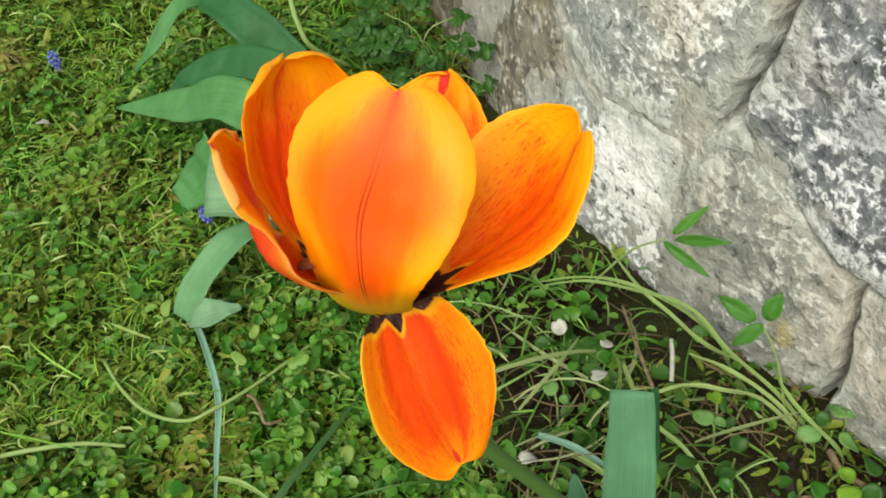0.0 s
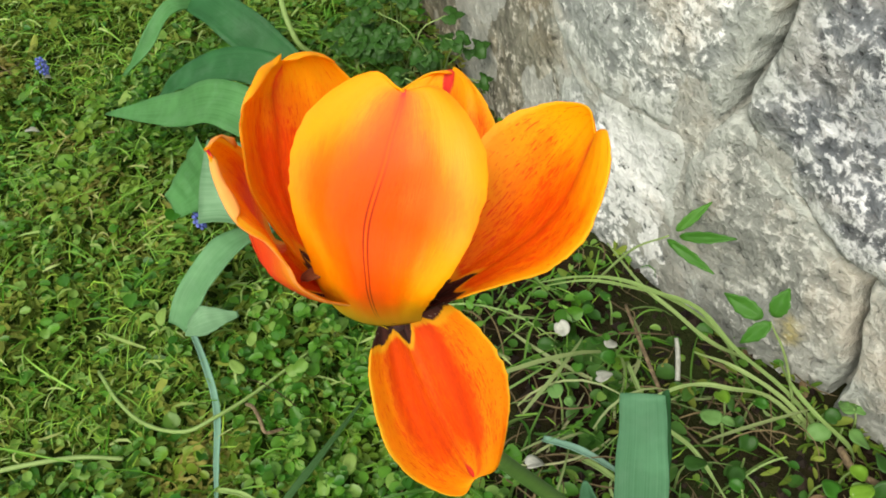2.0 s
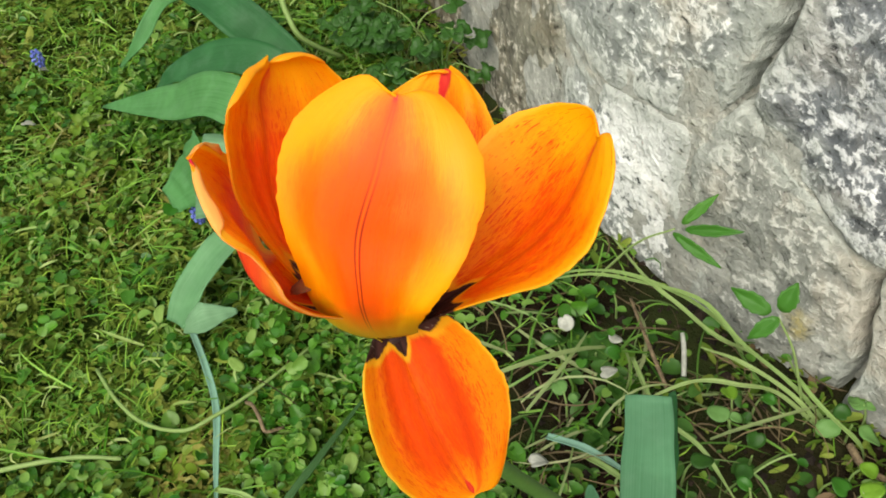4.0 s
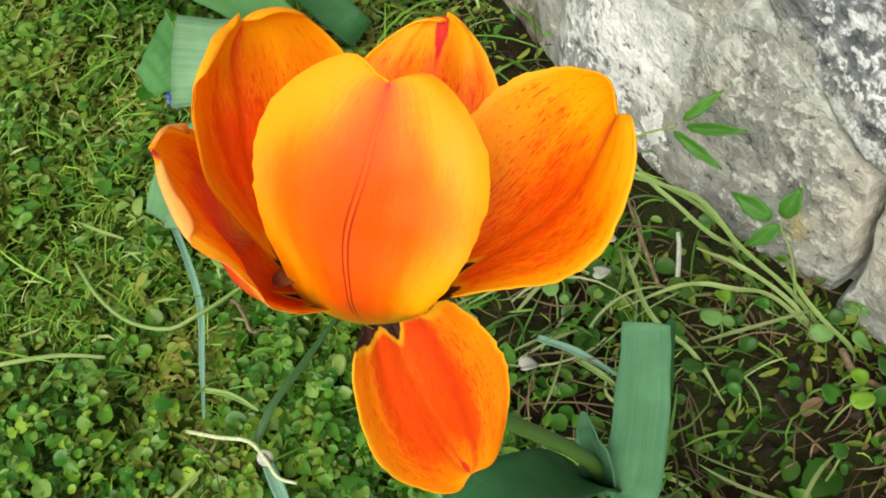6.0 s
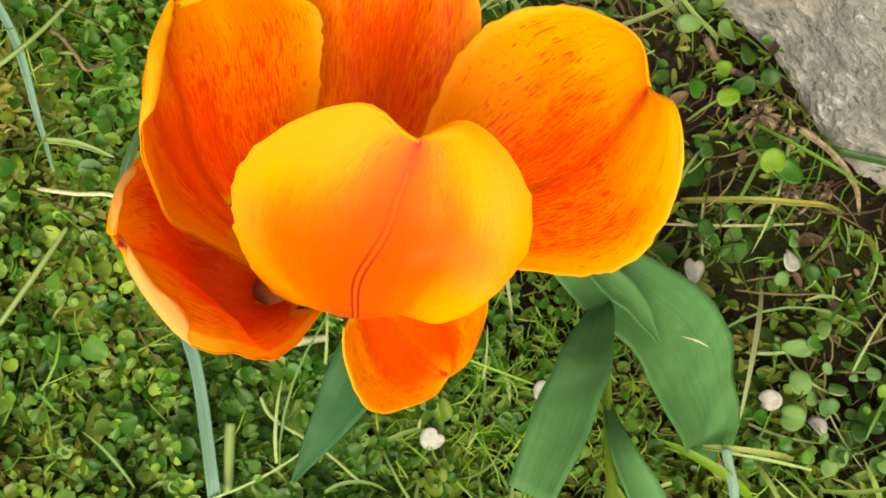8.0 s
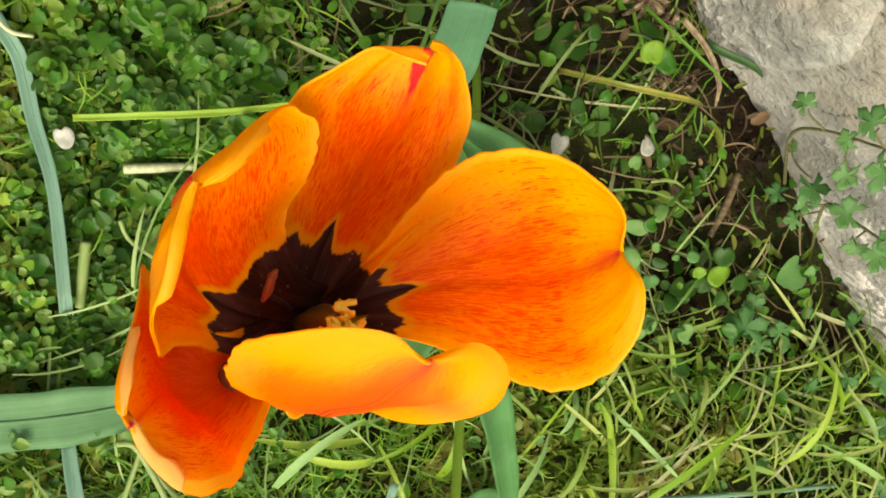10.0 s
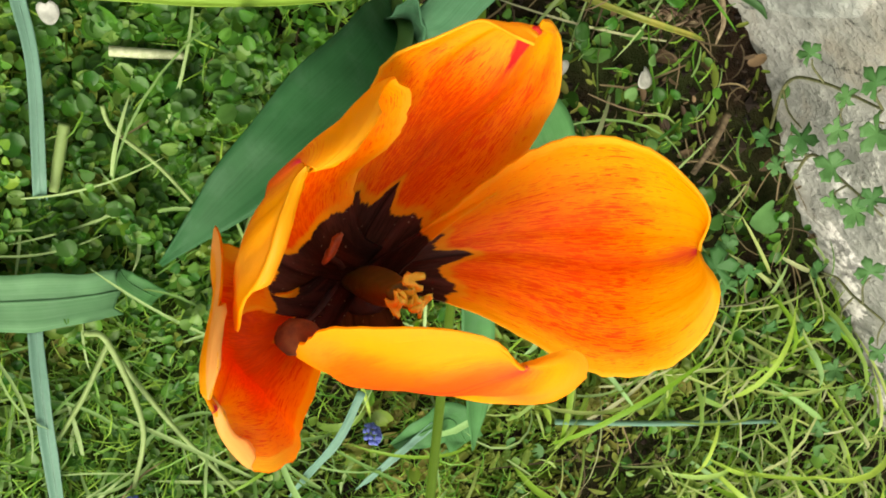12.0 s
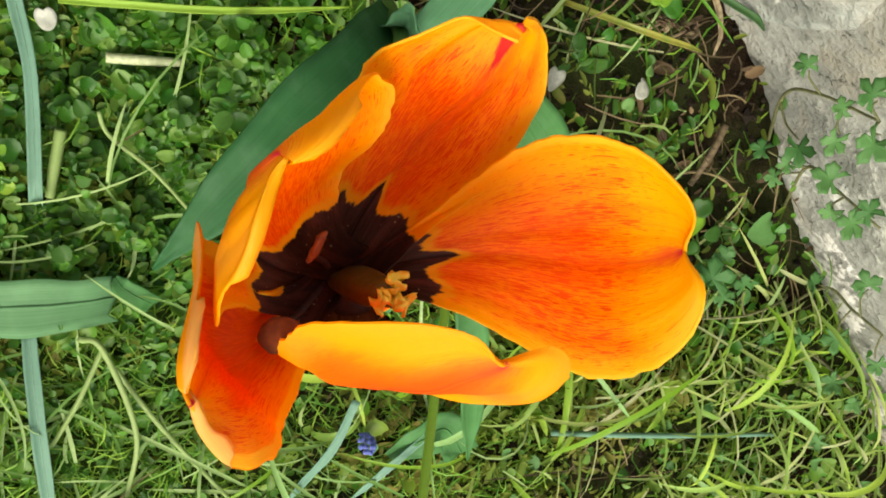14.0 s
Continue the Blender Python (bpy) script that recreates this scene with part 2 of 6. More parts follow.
def soil_material():
    m = Mat("soil")
    co = m.coords()
    big, fine, grit = m.noise(7.0, 3, 0.6, co), m.noise(90.0, 5, 0.7, co), m.noise(420.0, 3, 0.7, co)
    c = m.mix(m.step(fine, 0.3, 0.7), (0.007, 0.005, 0.003), (0.024, 0.015, 0.009))
    c = m.mix(m.step(grit, 0.64, 0.78, 0.0, 0.6), c, (0.055, 0.04, 0.028))
    c = m.mix(m.step(big, 0.4, 0.62, 0.0, 0.6), c, (0.03, 0.045, 0.012))
    lawn = m.n("SeparateXYZ")
    m.put(lawn.inputs[0], co)
    c = m.mix(m.step(m.math("ADD", lawn.outputs[0], m.math("MULTIPLY", big, 0.2)), 0.02, 0.16, 0.8, 0.0), c, m.mix(fine, (0.012, 0.03, 0.004), (0.05, 0.085, 0.012)))
    at = m.n("SeparateXYZ")
    m.put(at.inputs[0], co)
    off_x = m.math("SUBTRACT", m.math("ABSOLUTE", m.math("ADD", at.outputs[0], 0.03)), 0.66)
    off_y = m.math("SUBTRACT", m.math("ABSOLUTE", m.math("SUBTRACT", at.outputs[1], 0.46)), 0.79)
    off = m.math("ADD", m.math("MAXIMUM", off_x, off_y), m.math("MULTIPLY_ADD", fine, 0.1, -0.05))
    turf = m.mix(m.step(fine, 0.3, 0.7), (0.022, 0.05, 0.008), (0.085, 0.15, 0.03))
    turf = m.mix(m.step(m.noise(1.3, 4, 0.6, co), 0.4, 0.65, 0.0, 0.5), turf, (0.1, 0.12, 0.035))
    c = m.mix(m.step(off, -0.02, 0.06), c, turf)
    h = m.math("ADD", m.math("MULTIPLY", fine, 1.0), m.math("MULTIPLY", grit, 0.35))
    return m.end(c, 0.95, m.bump(h, 0.9, 0.006), spec=0.05)


FILM_DARK, FILM_LIGHT = (0.25, 0.265, 0.24), (0.385, 0.405, 0.37)


def stone_material(name, light, dark, warm, patch, white=0.86, pale_at=None, warm_at=None, film_at=0.74):
    """Weathered granite: clumps of pale crystals on grey, smooth grey-green films, warm stains, pits and a little yellow lichen."""
    m = Mat(name)
    co = m.coords()
    clump, fleck, mid = m.noise(46.0, 4, 0.6, co, 0.5), m.noise(170.0, 3, 0.6, co, 0.3), m.noise(95.0, 4, 0.65, co, 0.4)
    big, film, fine = m.noise(7.5, 4, 0.6, co, 0.7), m.noise(12.0, 4, 0.62, co, 0.6), m.noise(420.0, 2, 0.6, co)
    c = m.mix(m.step(m.math("ADD", m.math("MULTIPLY", clump, 0.6), m.math("MULTIPLY", mid, 0.5)), 0.42, 0.68), dark, patch)
    c = m.mix(m.step(fine, 0.3, 0.7, 0.0, 0.25), c, tuple(x * 0.55 for x in patch))
    # pale crystals, thick in some places and thin in others
    grain = m.math("ADD", m.math("MULTIPLY", mid, 0.55), m.math("MULTIPLY", fleck, 0.45))
    f = m.math("ADD", grain, m.math("ADD", m.math("MULTIPLY", big, 0.5), m.math("MULTIPLY", clump, 0.25)))
    def near(at, radius):
        gap = m.n("VectorMath", operation="DISTANCE")
        m.put(gap.inputs[0], m.n("NewGeometry").outputs["Position"])
        gap.inputs[1].default_value = at
        return m.step(m.math("ADD", gap.outputs["Value"], m.math("MULTIPLY", clump, 0.03)), radius * 0.35, radius, 1.0, 0.0)
    if pale_at:
        f = m.math("ADD", f, m.math("MULTIPLY", near(*pale_at), 0.13))
    c = m.mix(m.step(f, white, white + 0.09, 0.0, 0.92), c, m.mix(m.step(fleck, 0.35, 0.65), tuple(x * 0.82 for x in light), light))
    c = m.mix(m.step(film, 0.5, 0.64, 0.0, 0.6), c, m.mix(m.step(grain, 0.35, 0.65), tuple(x * 0.8 for x in patch), tuple(x * 1.12 for x in patch)))
    # smooth mortar film smeared over the stone's rim
    sep = m.n("SeparateXYZ")
    m.put(sep.inputs[0], m.n("UVMap").outputs[0])
    rim = m.math("ADD", sep.outputs[1], m.math("ADD", m.math("MULTIPLY_ADD", film, 0.5, -0.25), m.math("MULTIPLY_ADD", clump, 0.3, -0.15)))
    c = m.mix(m.step(rim, film_at, film_at + 0.22, 0.0, 0.8), c, m.mix(m.step(m.math("ADD", m.math("MULTIPLY", mid, 0.5), m.math("MULTIPLY", clump, 0.5)), 0.35, 0.65), FILM_DARK, FILM_LIGHT))
    stain = m.math("MULTIPLY", m.step(m.noise(8.5, 5, 0.65, co, 0.5), 0.48, 0.64), m.step(clump, 0.3, 0.6, 0.25, 0.7))
    c = m.mix(stain, c, m.mix(grain, tuple(x * 0.7 for x in warm), tuple(x * 1.25 for x in warm)))
    pit = m.step(m.math("ADD", m.math("MULTIPLY", mid, 0.7), m.math("MULTIPLY", fleck, 0.3)), 0.33, 0.39, 0.8, 0.0)
    c = m.mix(pit, c, tuple(x * 0.45 for x in dark))
    if warm_at:
        c = m.mix(m.math("MULTIPLY", near(*warm_at), m.step(clump, 0.25, 0.6, 0.2, 0.5)), c, m.mix(grain, tuple(x * 0.8 for x in warm), tuple(x * 1.3 for x in warm)))
    # one patch of yellow lichen
    c = m.mix(m.math("MULTIPLY", near((0.268, 0.44, 0.05), 0.034), m.step(mid, 0.35, 0.55, 0.3, 0.8)), c, (0.46, 0.36, 0.06))
    h = m.math("ADD", m.math("MULTIPLY", clump, 0.9), m.math("ADD", m.math("MULTIPLY", mid, 0.9), m.math("ADD", m.math("MULTIPLY", fleck, 0.35), m.math("MULTIPLY", pit, -0.5))))
    return m.end(c, 0.8, m.bump(h, 0.75, 0.006), spec=0.3)


def plain(name, a, b, rough=0.6, scale=200.0, through=0.0):
    m = Mat(name)
    nz = m.noise(scale, 3, 0.6, m.coords())
    return m.end(m.mix(m.step(nz, 0.3, 0.7), a, b), rough, m.bump(nz, 0.3, 0.0008), through)


IN_DEEP = petal_material("petal_inner_deep", True, 0.1, margin=0.87)
IN_MID = petal_material("petal_inner_mid", True, -0.06, 0.335)
IN_STREAK = petal_material("petal_inner_streak", True, -0.2, 0.225, 0.2)
IN_WARM = petal_material("petal_inner_warm", True, -0.26)
IN_DROOP = petal_material("petal_inner_droop", True, 0.14, 0.115, 0.12, bands=0.14)
OUTER = petal_material("petal_outer", False, 0.03)
OUTER_PALE = petal_material("petal_outer_pale", False, -0.25, pale=(0.96, 0.62, 0.3), crimson=True)
OUTER_WARM = petal_material("petal_outer_warm", False, -0.6)
LEAF = tulip_leaf_material("tulip_leaf", (0.045, 0.15, 0.04), (0.075, 0.205, 0.068))
LEAF_BLUE = tulip_leaf_material("tulip_leaf_blue", (0.05, 0.145, 0.07), (0.08, 0.2, 0.105))
LEAF_FLAT = tulip_leaf_material("tulip_leaf_flat", (0.07, 0.185, 0.075), (0.115, 0.25, 0.115))
LEAF_DARK = tulip_leaf_material("tulip_leaf_dark", (0.017, 0.082, 0.024), (0.028, 0.11, 0.036))
LEAF_PALE = tulip_leaf_material("tulip_leaf_pale", (0.085, 0.185, 0.09), (0.15, 0.275, 0.15))
SPROUT = plant_material("sprout_leaf", (0.05, 0.17, 0.02), (0.09, 0.25, 0.035), 0.42, (260, 260, 260), 0.25, False)
STEM = plant_material("stem_green", (0.08, 0.16, 0.035), (0.1, 0.19, 0.05), 0.45, (60, 60, 400), 0.12, False)
BUD_STEM = plant_material("stem_yellow_green", (0.2, 0.36, 0.035), (0.28, 0.43, 0.06), 0.45, (60, 60, 400), 0.15, False)
COVER = plant_material("ground_cover_leaf", (0.02, 0.1, 0.005), (0.11, 0.29, 0.026), 0.42, (260, 260, 260), 0.28, True, (0.17, 0.23, 0.02), (0.18, 0.32, 0.06), 0.3)
MOSS = plant_material("moss", (0.05, 0.11, 0.008), (0.25, 0.31, 0.05), 0.7, (200, 200, 200), 0.25, True, (0.27, 0.22, 0.06))
GRASS = plant_material("grass", (0.06, 0.2, 0.01), (0.29, 0.52, 0.09), 0.45, (400, 400, 60), 0.28, True)
MOSS_GRASS = plant_material("moss_grass", (0.05, 0.18, 0.008), (0.33, 0.53, 0.06), 0.45, (400, 400, 60), 0.25, True)
BLADE = plant_material("blade_green", (0.22, 0.34, 0.1), (0.34, 0.45, 0.17), 0.42, (400, 400, 60), 0.25, False)
BLADE_BLUE = plant_material("blade_blue_green", (0.13, 0.27, 0.19), (0.2, 0.36, 0.27), 0.45, (400, 400, 60), 0.2, False)
BLADE_DARK = plant_material("blade_dark", (0.04, 0.1, 0.03), (0.06, 0.14, 0.05), 0.42, (400, 400, 60), 0.2, False)
STRAW = plant_material("straw", (0.05, 0.034, 0.018), (0.27, 0.205, 0.105), 0.7, (300, 300, 60), 0.1, True)
STRAW_PALE = plain("straw_pale", (0.35, 0.4, 0.21), (0.52, 0.56, 0.35), 0.6, 300.0, 0.1)
TWIG = plain("twig_brown", (0.08, 0.055, 0.028), (0.2, 0.145, 0.08), 0.8, 300.0)
WHITE = plain("white_petal", (0.34, 0.35, 0.3), (0.5, 0.51, 0.45), 0.5, 200.0, 0.3)
YELLOWING = plain("yellowing_blade", (0.16, 0.22, 0.025), (0.32, 0.28, 0.05), 0.5, 60.0, 0.25)
STRAW_TAN = plain("straw_tan", (0.15, 0.11, 0.06), (0.3, 0.235, 0.135), 0.7, 200.0, 0.15)
WITHERED = plain("withered_brown", (0.06, 0.036, 0.02), (0.17, 0.105, 0.06), 0.8, 300.0, 0.1)
YELLOWED = plain("yellowed_leaf", (0.45, 0.3, 0.03), (0.6, 0.42, 0.06), 0.55, 200.0, 0.2)
WEED = plant_material("weed_leaf", (0.02, 0.115, 0.007), (0.12, 0.31, 0.035), 0.4, (260, 260, 260), 0.28, True, None, (0.18, 0.32, 0.06), 0.3)
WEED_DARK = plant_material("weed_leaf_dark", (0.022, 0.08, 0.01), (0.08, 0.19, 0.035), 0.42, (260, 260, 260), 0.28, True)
WEED_BLUE = plant_material("weed_leaf_blue", (0.11, 0.24, 0.06), (0.24, 0.42, 0.14), 0.5, (260, 260, 260), 0.25, True)
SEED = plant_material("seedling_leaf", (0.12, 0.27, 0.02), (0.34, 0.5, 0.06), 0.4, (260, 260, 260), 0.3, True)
OVARY = plain("ovary", (0.1, 0.085, 0.012), (0.16, 0.12, 0.02), 0.4, 250.0)
STIGMA = plain("stigma", (0.82, 0.66, 0.05), (0.92, 0.8, 0.12), 0.5, 400.0, 0.1)
ANTHER = plain("anther", (0.18, 0.045, 0.01), (0.34, 0.09, 0.018), 0.5, 500.0)
ANTHER_DARK = plain("anther_brown", (0.12, 0.035, 0.008), (0.2, 0.06, 0.012), 0.85, 500.0)
FILAMENT = plain("filament", (0.02, 0.006, 0.006), (0.045, 0.014, 0.012), 0.7, 400.0)
BLUE = plain("hyacinth_blue", (0.06, 0.09, 0.4), (0.17, 0.21, 0.62), 0.5, 500.0, 0.15)
RUNNER = plant_material("runner", (0.1, 0.22, 0.04), (0.42, 0.56, 0.23), 0.42, (400, 400, 60), 0.25, True)
BRIGHT = plant_material("bright_blade", (0.16, 0.28, 0.045), (0.5, 0.57, 0.19), 0.5, (400, 400, 60), 0.34, True, None, (0.5, 0.52, 0.28))
BROAD = plant_material("broad_blade", (0.16, 0.32, 0.02), (0.46, 0.62, 0.1), 0.42, (400, 400, 60), 0.32, True, None, (0.3, 0.5, 0.2))
DRY = plant_material("dry_leaf", (0.03, 0.018, 0.01), (0.19, 0.125, 0.065), 0.7, (260, 260, 260), 0.1, True)
TANGLE = plant_material("tangled_grass", (0.022, 0.085, 0.008), (0.16, 0.32, 0.05), 0.45, (400, 400, 60), 0.25, True, None, (0.1, 0.16, 0.04))
TIPS = plant_material("pale_tip", (0.14, 0.26, 0.04), (0.42, 0.52, 0.2), 0.5, (400, 400, 60), 0.25, True, (0.3, 0.26, 0.1))
SAGE = plant_material("sage_blade", (0.15, 0.22, 0.07), (0.4, 0.46, 0.22), 0.5, (400, 400, 60), 0.25, True, None, (0.42, 0.42, 0.24))
PARSLEY = plant_material("cut_leaf", (0.05, 0.155, 0.04), (0.13, 0.29, 0.09), 0.5, (260, 260, 260), 0.25, False)
WEED_STEM = plain("weed_stem", (0.06, 0.07, 0.025), (0.14, 0.14, 0.05), 0.6, 300.0)
SOIL = soil_material()
CRUMB = plant_material("soil_crumb", (0.01, 0.007, 0.005), (0.042, 0.028, 0.019), 0.9, (300, 300, 300), 0.0, True)
GRANITE = stone_material("granite_grey", (0.7, 0.71, 0.69), (0.165, 0.178, 0.172), (0.42, 0.38, 0.31), (0.33, 0.35, 0.33), 0.87, ((0.185, 0.57, 0.1), 0.13), ((0.27, 0.43, 0.06), 0.16))
GRANITE_OLIVE = stone_material("granite_olive", (0.5, 0.47, 0.4), (0.085, 0.08, 0.062), (0.24, 0.2, 0.13), (0.2, 0.195, 0.15), 0.9, film_at=0.9)
GRANITE_PALE = stone_material("granite_pale", (0.68, 0.665, 0.62), (0.17, 0.17, 0.155), (0.4, 0.34, 0.26), (0.36, 0.36, 0.325), 0.82)
GRANITE_SOFT = stone_material("granite_soft", (0.5, 0.5, 0.46), (0.17, 0.177, 0.16), (0.36, 0.32, 0.26), (0.28, 0.29, 0.262), 0.9)
GRANITE_DARK = stone_material("granite_dark", (0.66, 0.67, 0.68), (0.045, 0.05, 0.057), (0.32, 0.31, 0.29), (0.19, 0.205, 0.22), 0.85, film_at=0.78)
MORTAR = stone_material("mortar", (0.5, 0.5, 0.45), (0.22, 0.225, 0.2), (0.36, 0.32, 0.25), (0.34, 0.345, 0.31), 0.95, film_at=3.0)


# ---- mesh helpers ----
def mesh_from(name, verts, faces, mats, smooth=True, uvs=None, mat_index=None):
    me = bpy.data.meshes.new(name)
    me.from_pydata([tuple(v) for v in verts], [], [tuple(f) for f in faces])
    for mt in mats:
        me.materials.append(mt)
    if mat_index is not None:
        me.polygons.foreach_set("material_index", np.asarray(mat_index, dtype=np.int32))
    me.polygons.foreach_set("use_smooth", np.full(len(me.polygons), smooth))
    if uvs is not None:
        layer = me.uv_layers.new(name="UVMap")
        loops = np.empty(len(me.loops), dtype=np.int32)
        me.loops.foreach_get("vertex_index", loops)
        layer.data.foreach_set("uv", np.asarray(uvs, dtype=np.float32)[loops].ravel())
    me.update()
    return me


def part(name, me, parent=None, label=""):
    ob = new(name, me)
    if parent is not None:
        ob.parent = parent
        ob.matrix_parent_inverse = parent.matrix_world.inverted()
    if label:
        ob["label"] = label
    return ob


def thing(name, place, label, category, group="", kind=""):
    ob = new(name)
    ob.empty_display_size = 0.02
    ob.matrix_world = Matrix.Translation(place)
    bpy.context.view_layer.update()
    return tagged(ob, label, category, group, kind)


def spline(points, count):
    """A smooth curve through the points."""
    p = np.asarray(points, float)
    if len(p) == 2:
        return p[0] + (p[1] - p[0]) * np.linspace(0, 1, count)[:, None]
    q = np.vstack([2 * p[0] - p[1], p, 2 * p[-1] - p[-2]])
    out = []
    for x in np.linspace(0, len(p) - 1 - 1e-9, count):
        i = int(x)
        t = x - i
        a, b, c, d = q[i:i + 4]
        out.append(0.5 * (2 * b + (c - a) * t + (2 * a - 5 * b + 4 * c - d) * t * t + (3 * b - a - 3 * c + d) * t ** 3))
    return np.array(out)


def unit(v):
    return v / (np.linalg.norm(v, axis=-1, keepdims=True) + 1e-12)


def sheet(name, grid, uvgrid, mats, thick):
    """A closed thin body from a grid of points: upper face mats[0], lower face mats[-1]."""
    nu, ns = grid.shape[:2]
    du, ds = np.gradient(grid, axis=0), np.gradient(grid, axis=1)
    nrm = unit(np.cross(ds, du))
    top, low = grid + nrm * thick / 2, grid - nrm * thick / 2
    verts = np.vstack([top.reshape(-1, 3), low.reshape(-1, 3)])
    uv = np.vstack([uvgrid.reshape(-1, 2)] * 2)
    idx = np.arange(nu * ns).reshape(nu, ns)
    a, b, c, d = (x.ravel() for x in (idx[:-1, :-1], idx[:-1, 1:], idx[1:, 1:], idx[1:, :-1]))
    up = np.stack([a, b, c, d], 1)
    dn = np.stack([d, c, b, a], 1) + nu * ns
    rim = np.concatenate([idx[0, :], idx[1:, -1], idx[-1, -2::-1], idx[-2:0:-1, 0]])
    nxt = np.roll(rim, -1)
    side = np.stack([nxt, rim, rim + nu * ns, nxt + nu * ns], 1)
    faces = np.vstack([up, dn, side])
    mi = np.concatenate([np.zeros(len(up)), np.full(len(dn), len(mats) - 1), np.full(len(side), len(mats) - 1)])
    return mesh_from(name, verts, faces.tolist(), mats, True, uv, mi)


def leaf_sheet(name, points, widths, mats, side=(0, 0, 1), cup=0.25, thick=0.0007, wave=0.0, seed=0, count=28, cols=9, turn=(0, 0), torn=0.0):
    """A long leaf along a curve. side: which way its upper face looks; cup: how far its edges rise; turn: its twist in degrees at foot and tip; torn: how ragged its end is, in metres."""
    c = spline(points, count)
    w = np.interp(np.linspace(0, 1, count), np.linspace(0, 1, len(widths)), widths)
    t = unit(np.gradient(c, axis=0))
    nrm = np.asarray(side, float) - t * (t @ np.asarray(side, float))[:, None]
    nrm = unit(nrm)
    lat = np.cross(t, nrm)
    ang = np.radians(np.linspace(turn[0], turn[1], count))[:, None]
    lat, nrm = lat * np.cos(ang) + nrm * np.sin(ang), nrm * np.cos(ang) - lat * np.sin(ang)
    s = np.linspace(-1, 1, cols)
    rng = np.random.default_rng(seed)
    ph = rng.uniform(0, 6.28, 4)
    u = np.linspace(0, 1, count)[:, None]
    off = cup * w[:, None] * s ** 2 + wave * np.abs(s) * np.sin(u * 17 + ph[0] + s * 1.5) + wave * 0.4 * np.sin(u * 31 + ph[1] - s * 2)
    edge = 1 + 0.03 * np.sin(u * 23 + ph[2] + s)
    grid = c[:, None] + lat[:, None] * (w[:, None] * s * edge)[..., None] + nrm[:, None] * off[..., None]
    if torn:
        rag = torn * (np.sin(s * 5 + ph[3]) + 0.5 * np.sin(s * 13 + ph[0])) * u ** 6
        grid = grid + t[:, None] * rag[..., None]
    uv = np.stack(np.broadcast_arrays((s[None] + 1) / 2, u * np.linalg.norm(np.diff(c, axis=0), axis=1).sum() / 0.1), -1)
    return sheet(name, grid, uv, mats, thick)


def tube(name, points, radii, mat, count=16, sides=8, seed=0, rough=0.0):
    c = spline(points, count)
    r = np.interp(np.linspace(0, 1, count), np.linspace(0, 1, len(radii)), radii)
    t = unit(np.gradient(c, axis=0))
    ref = np.array([0.3, 0.2, 1.0]) if abs(t[0][2]) < 0.9 else np.array([1.0, 0.1, 0.0])
    a = unit(np.cross(t, ref))
    b = np.cross(t, a)
    th = np.linspace(0, 2 * np.pi, sides, endpoint=False)
    rng = np.random.default_rng(seed)
    rr = r[:, None] * (1 + rough * rng.uniform(-1, 1, (count, sides)))
    v = c[:, None] + a[:, None] * (rr * np.cos(th))[..., None] + b[:, None] * (rr * np.sin(th))[..., None]
    verts = np.vstack([v.reshape(-1, 3), c[:1], c[-1:]])
    faces = []
    for i in range(count - 1):
        for j in range(sides):
            k = (j + 1) % sides
            faces.append((i * sides + j, i * sides + k, (i + 1) * sides + k, (i + 1) * sides + j))
    n = count * sides
    for j in range(sides):
        k = (j + 1) % sides
        faces.append((n, k, j))
        faces.append((n + 1, (count - 1) * sides + j, (count - 1) * sides + k))
    return mesh_from(name, verts, faces, [mat], True)


def blob(name, place, radii, mat, seed=0, rough=0.12, turn=(0, 0, 0), level=2):
    """A small rounded, uneven lump."""
    bm = bmesh.new()
    bmesh.ops.create_icosphere(bm, subdivisions=level, radius=1)
    rot = Euler([radians(x) for x in turn]).to_matrix()
    for v in bm.verts:
        k = 1 + rough * noise.noise(v.co * 1.7 + Vector((seed * 3.1, seed, 0)))
        v.co = Vector(place) + rot @ Vector((v.co.x * radii[0] * k, v.co.y * radii[1] * k, v.co.z * radii[2] * k))
    me = bpy.data.meshes.new(name)
    bm.to_mesh(me)
    bm.free()
    me.materials.append(mat)
    me.polygons.foreach_set("use_smooth", np.full(len(me.polygons), True))
    return me


# ---- ground ----
def smooth_noise(x, y, f, seed):
    rng = np.random.default_rng(seed)
    out = np.zeros_like(x)
    for k in range(6):
        a = rng.uniform(0, 6.28)
        g = f * rng.uniform(0.6, 1.7)
        out += np.sin(g * (x * math.cos(a) + y * math.sin(a)) + rng.uniform(0, 6.28))
    return out / 6


def ground_height(x, y):
    return 0.005 * smooth_noise(x, y, 22, 3) + 0.003 * smooth_noise(x, y, 70, 4)


# the foot of the stone wall on the ground
FOOT = [(-0.42, 2.2), (-0.08, 1.3), (-0.02, 1.12), (0.01, 1.03), (0.083, 0.817), (0.151, 0.629), (0.216, 0.52), (0.30, 0.412), (0.34, 0.35), (0.377, 0.27),
        (0.425, 0.19), (0.47, 0.09), (0.51, 0.03), (0.60, -0.12), (0.70, -0.28), (1.25, -1.15)]
FOOT_S = np.concatenate([[0], np.cumsum(np.linalg.norm(np.diff(np.array(FOOT), axis=0), axis=1))]) - math.hypot(0.06, 0.18) - math.hypot(0.34, 0.9)


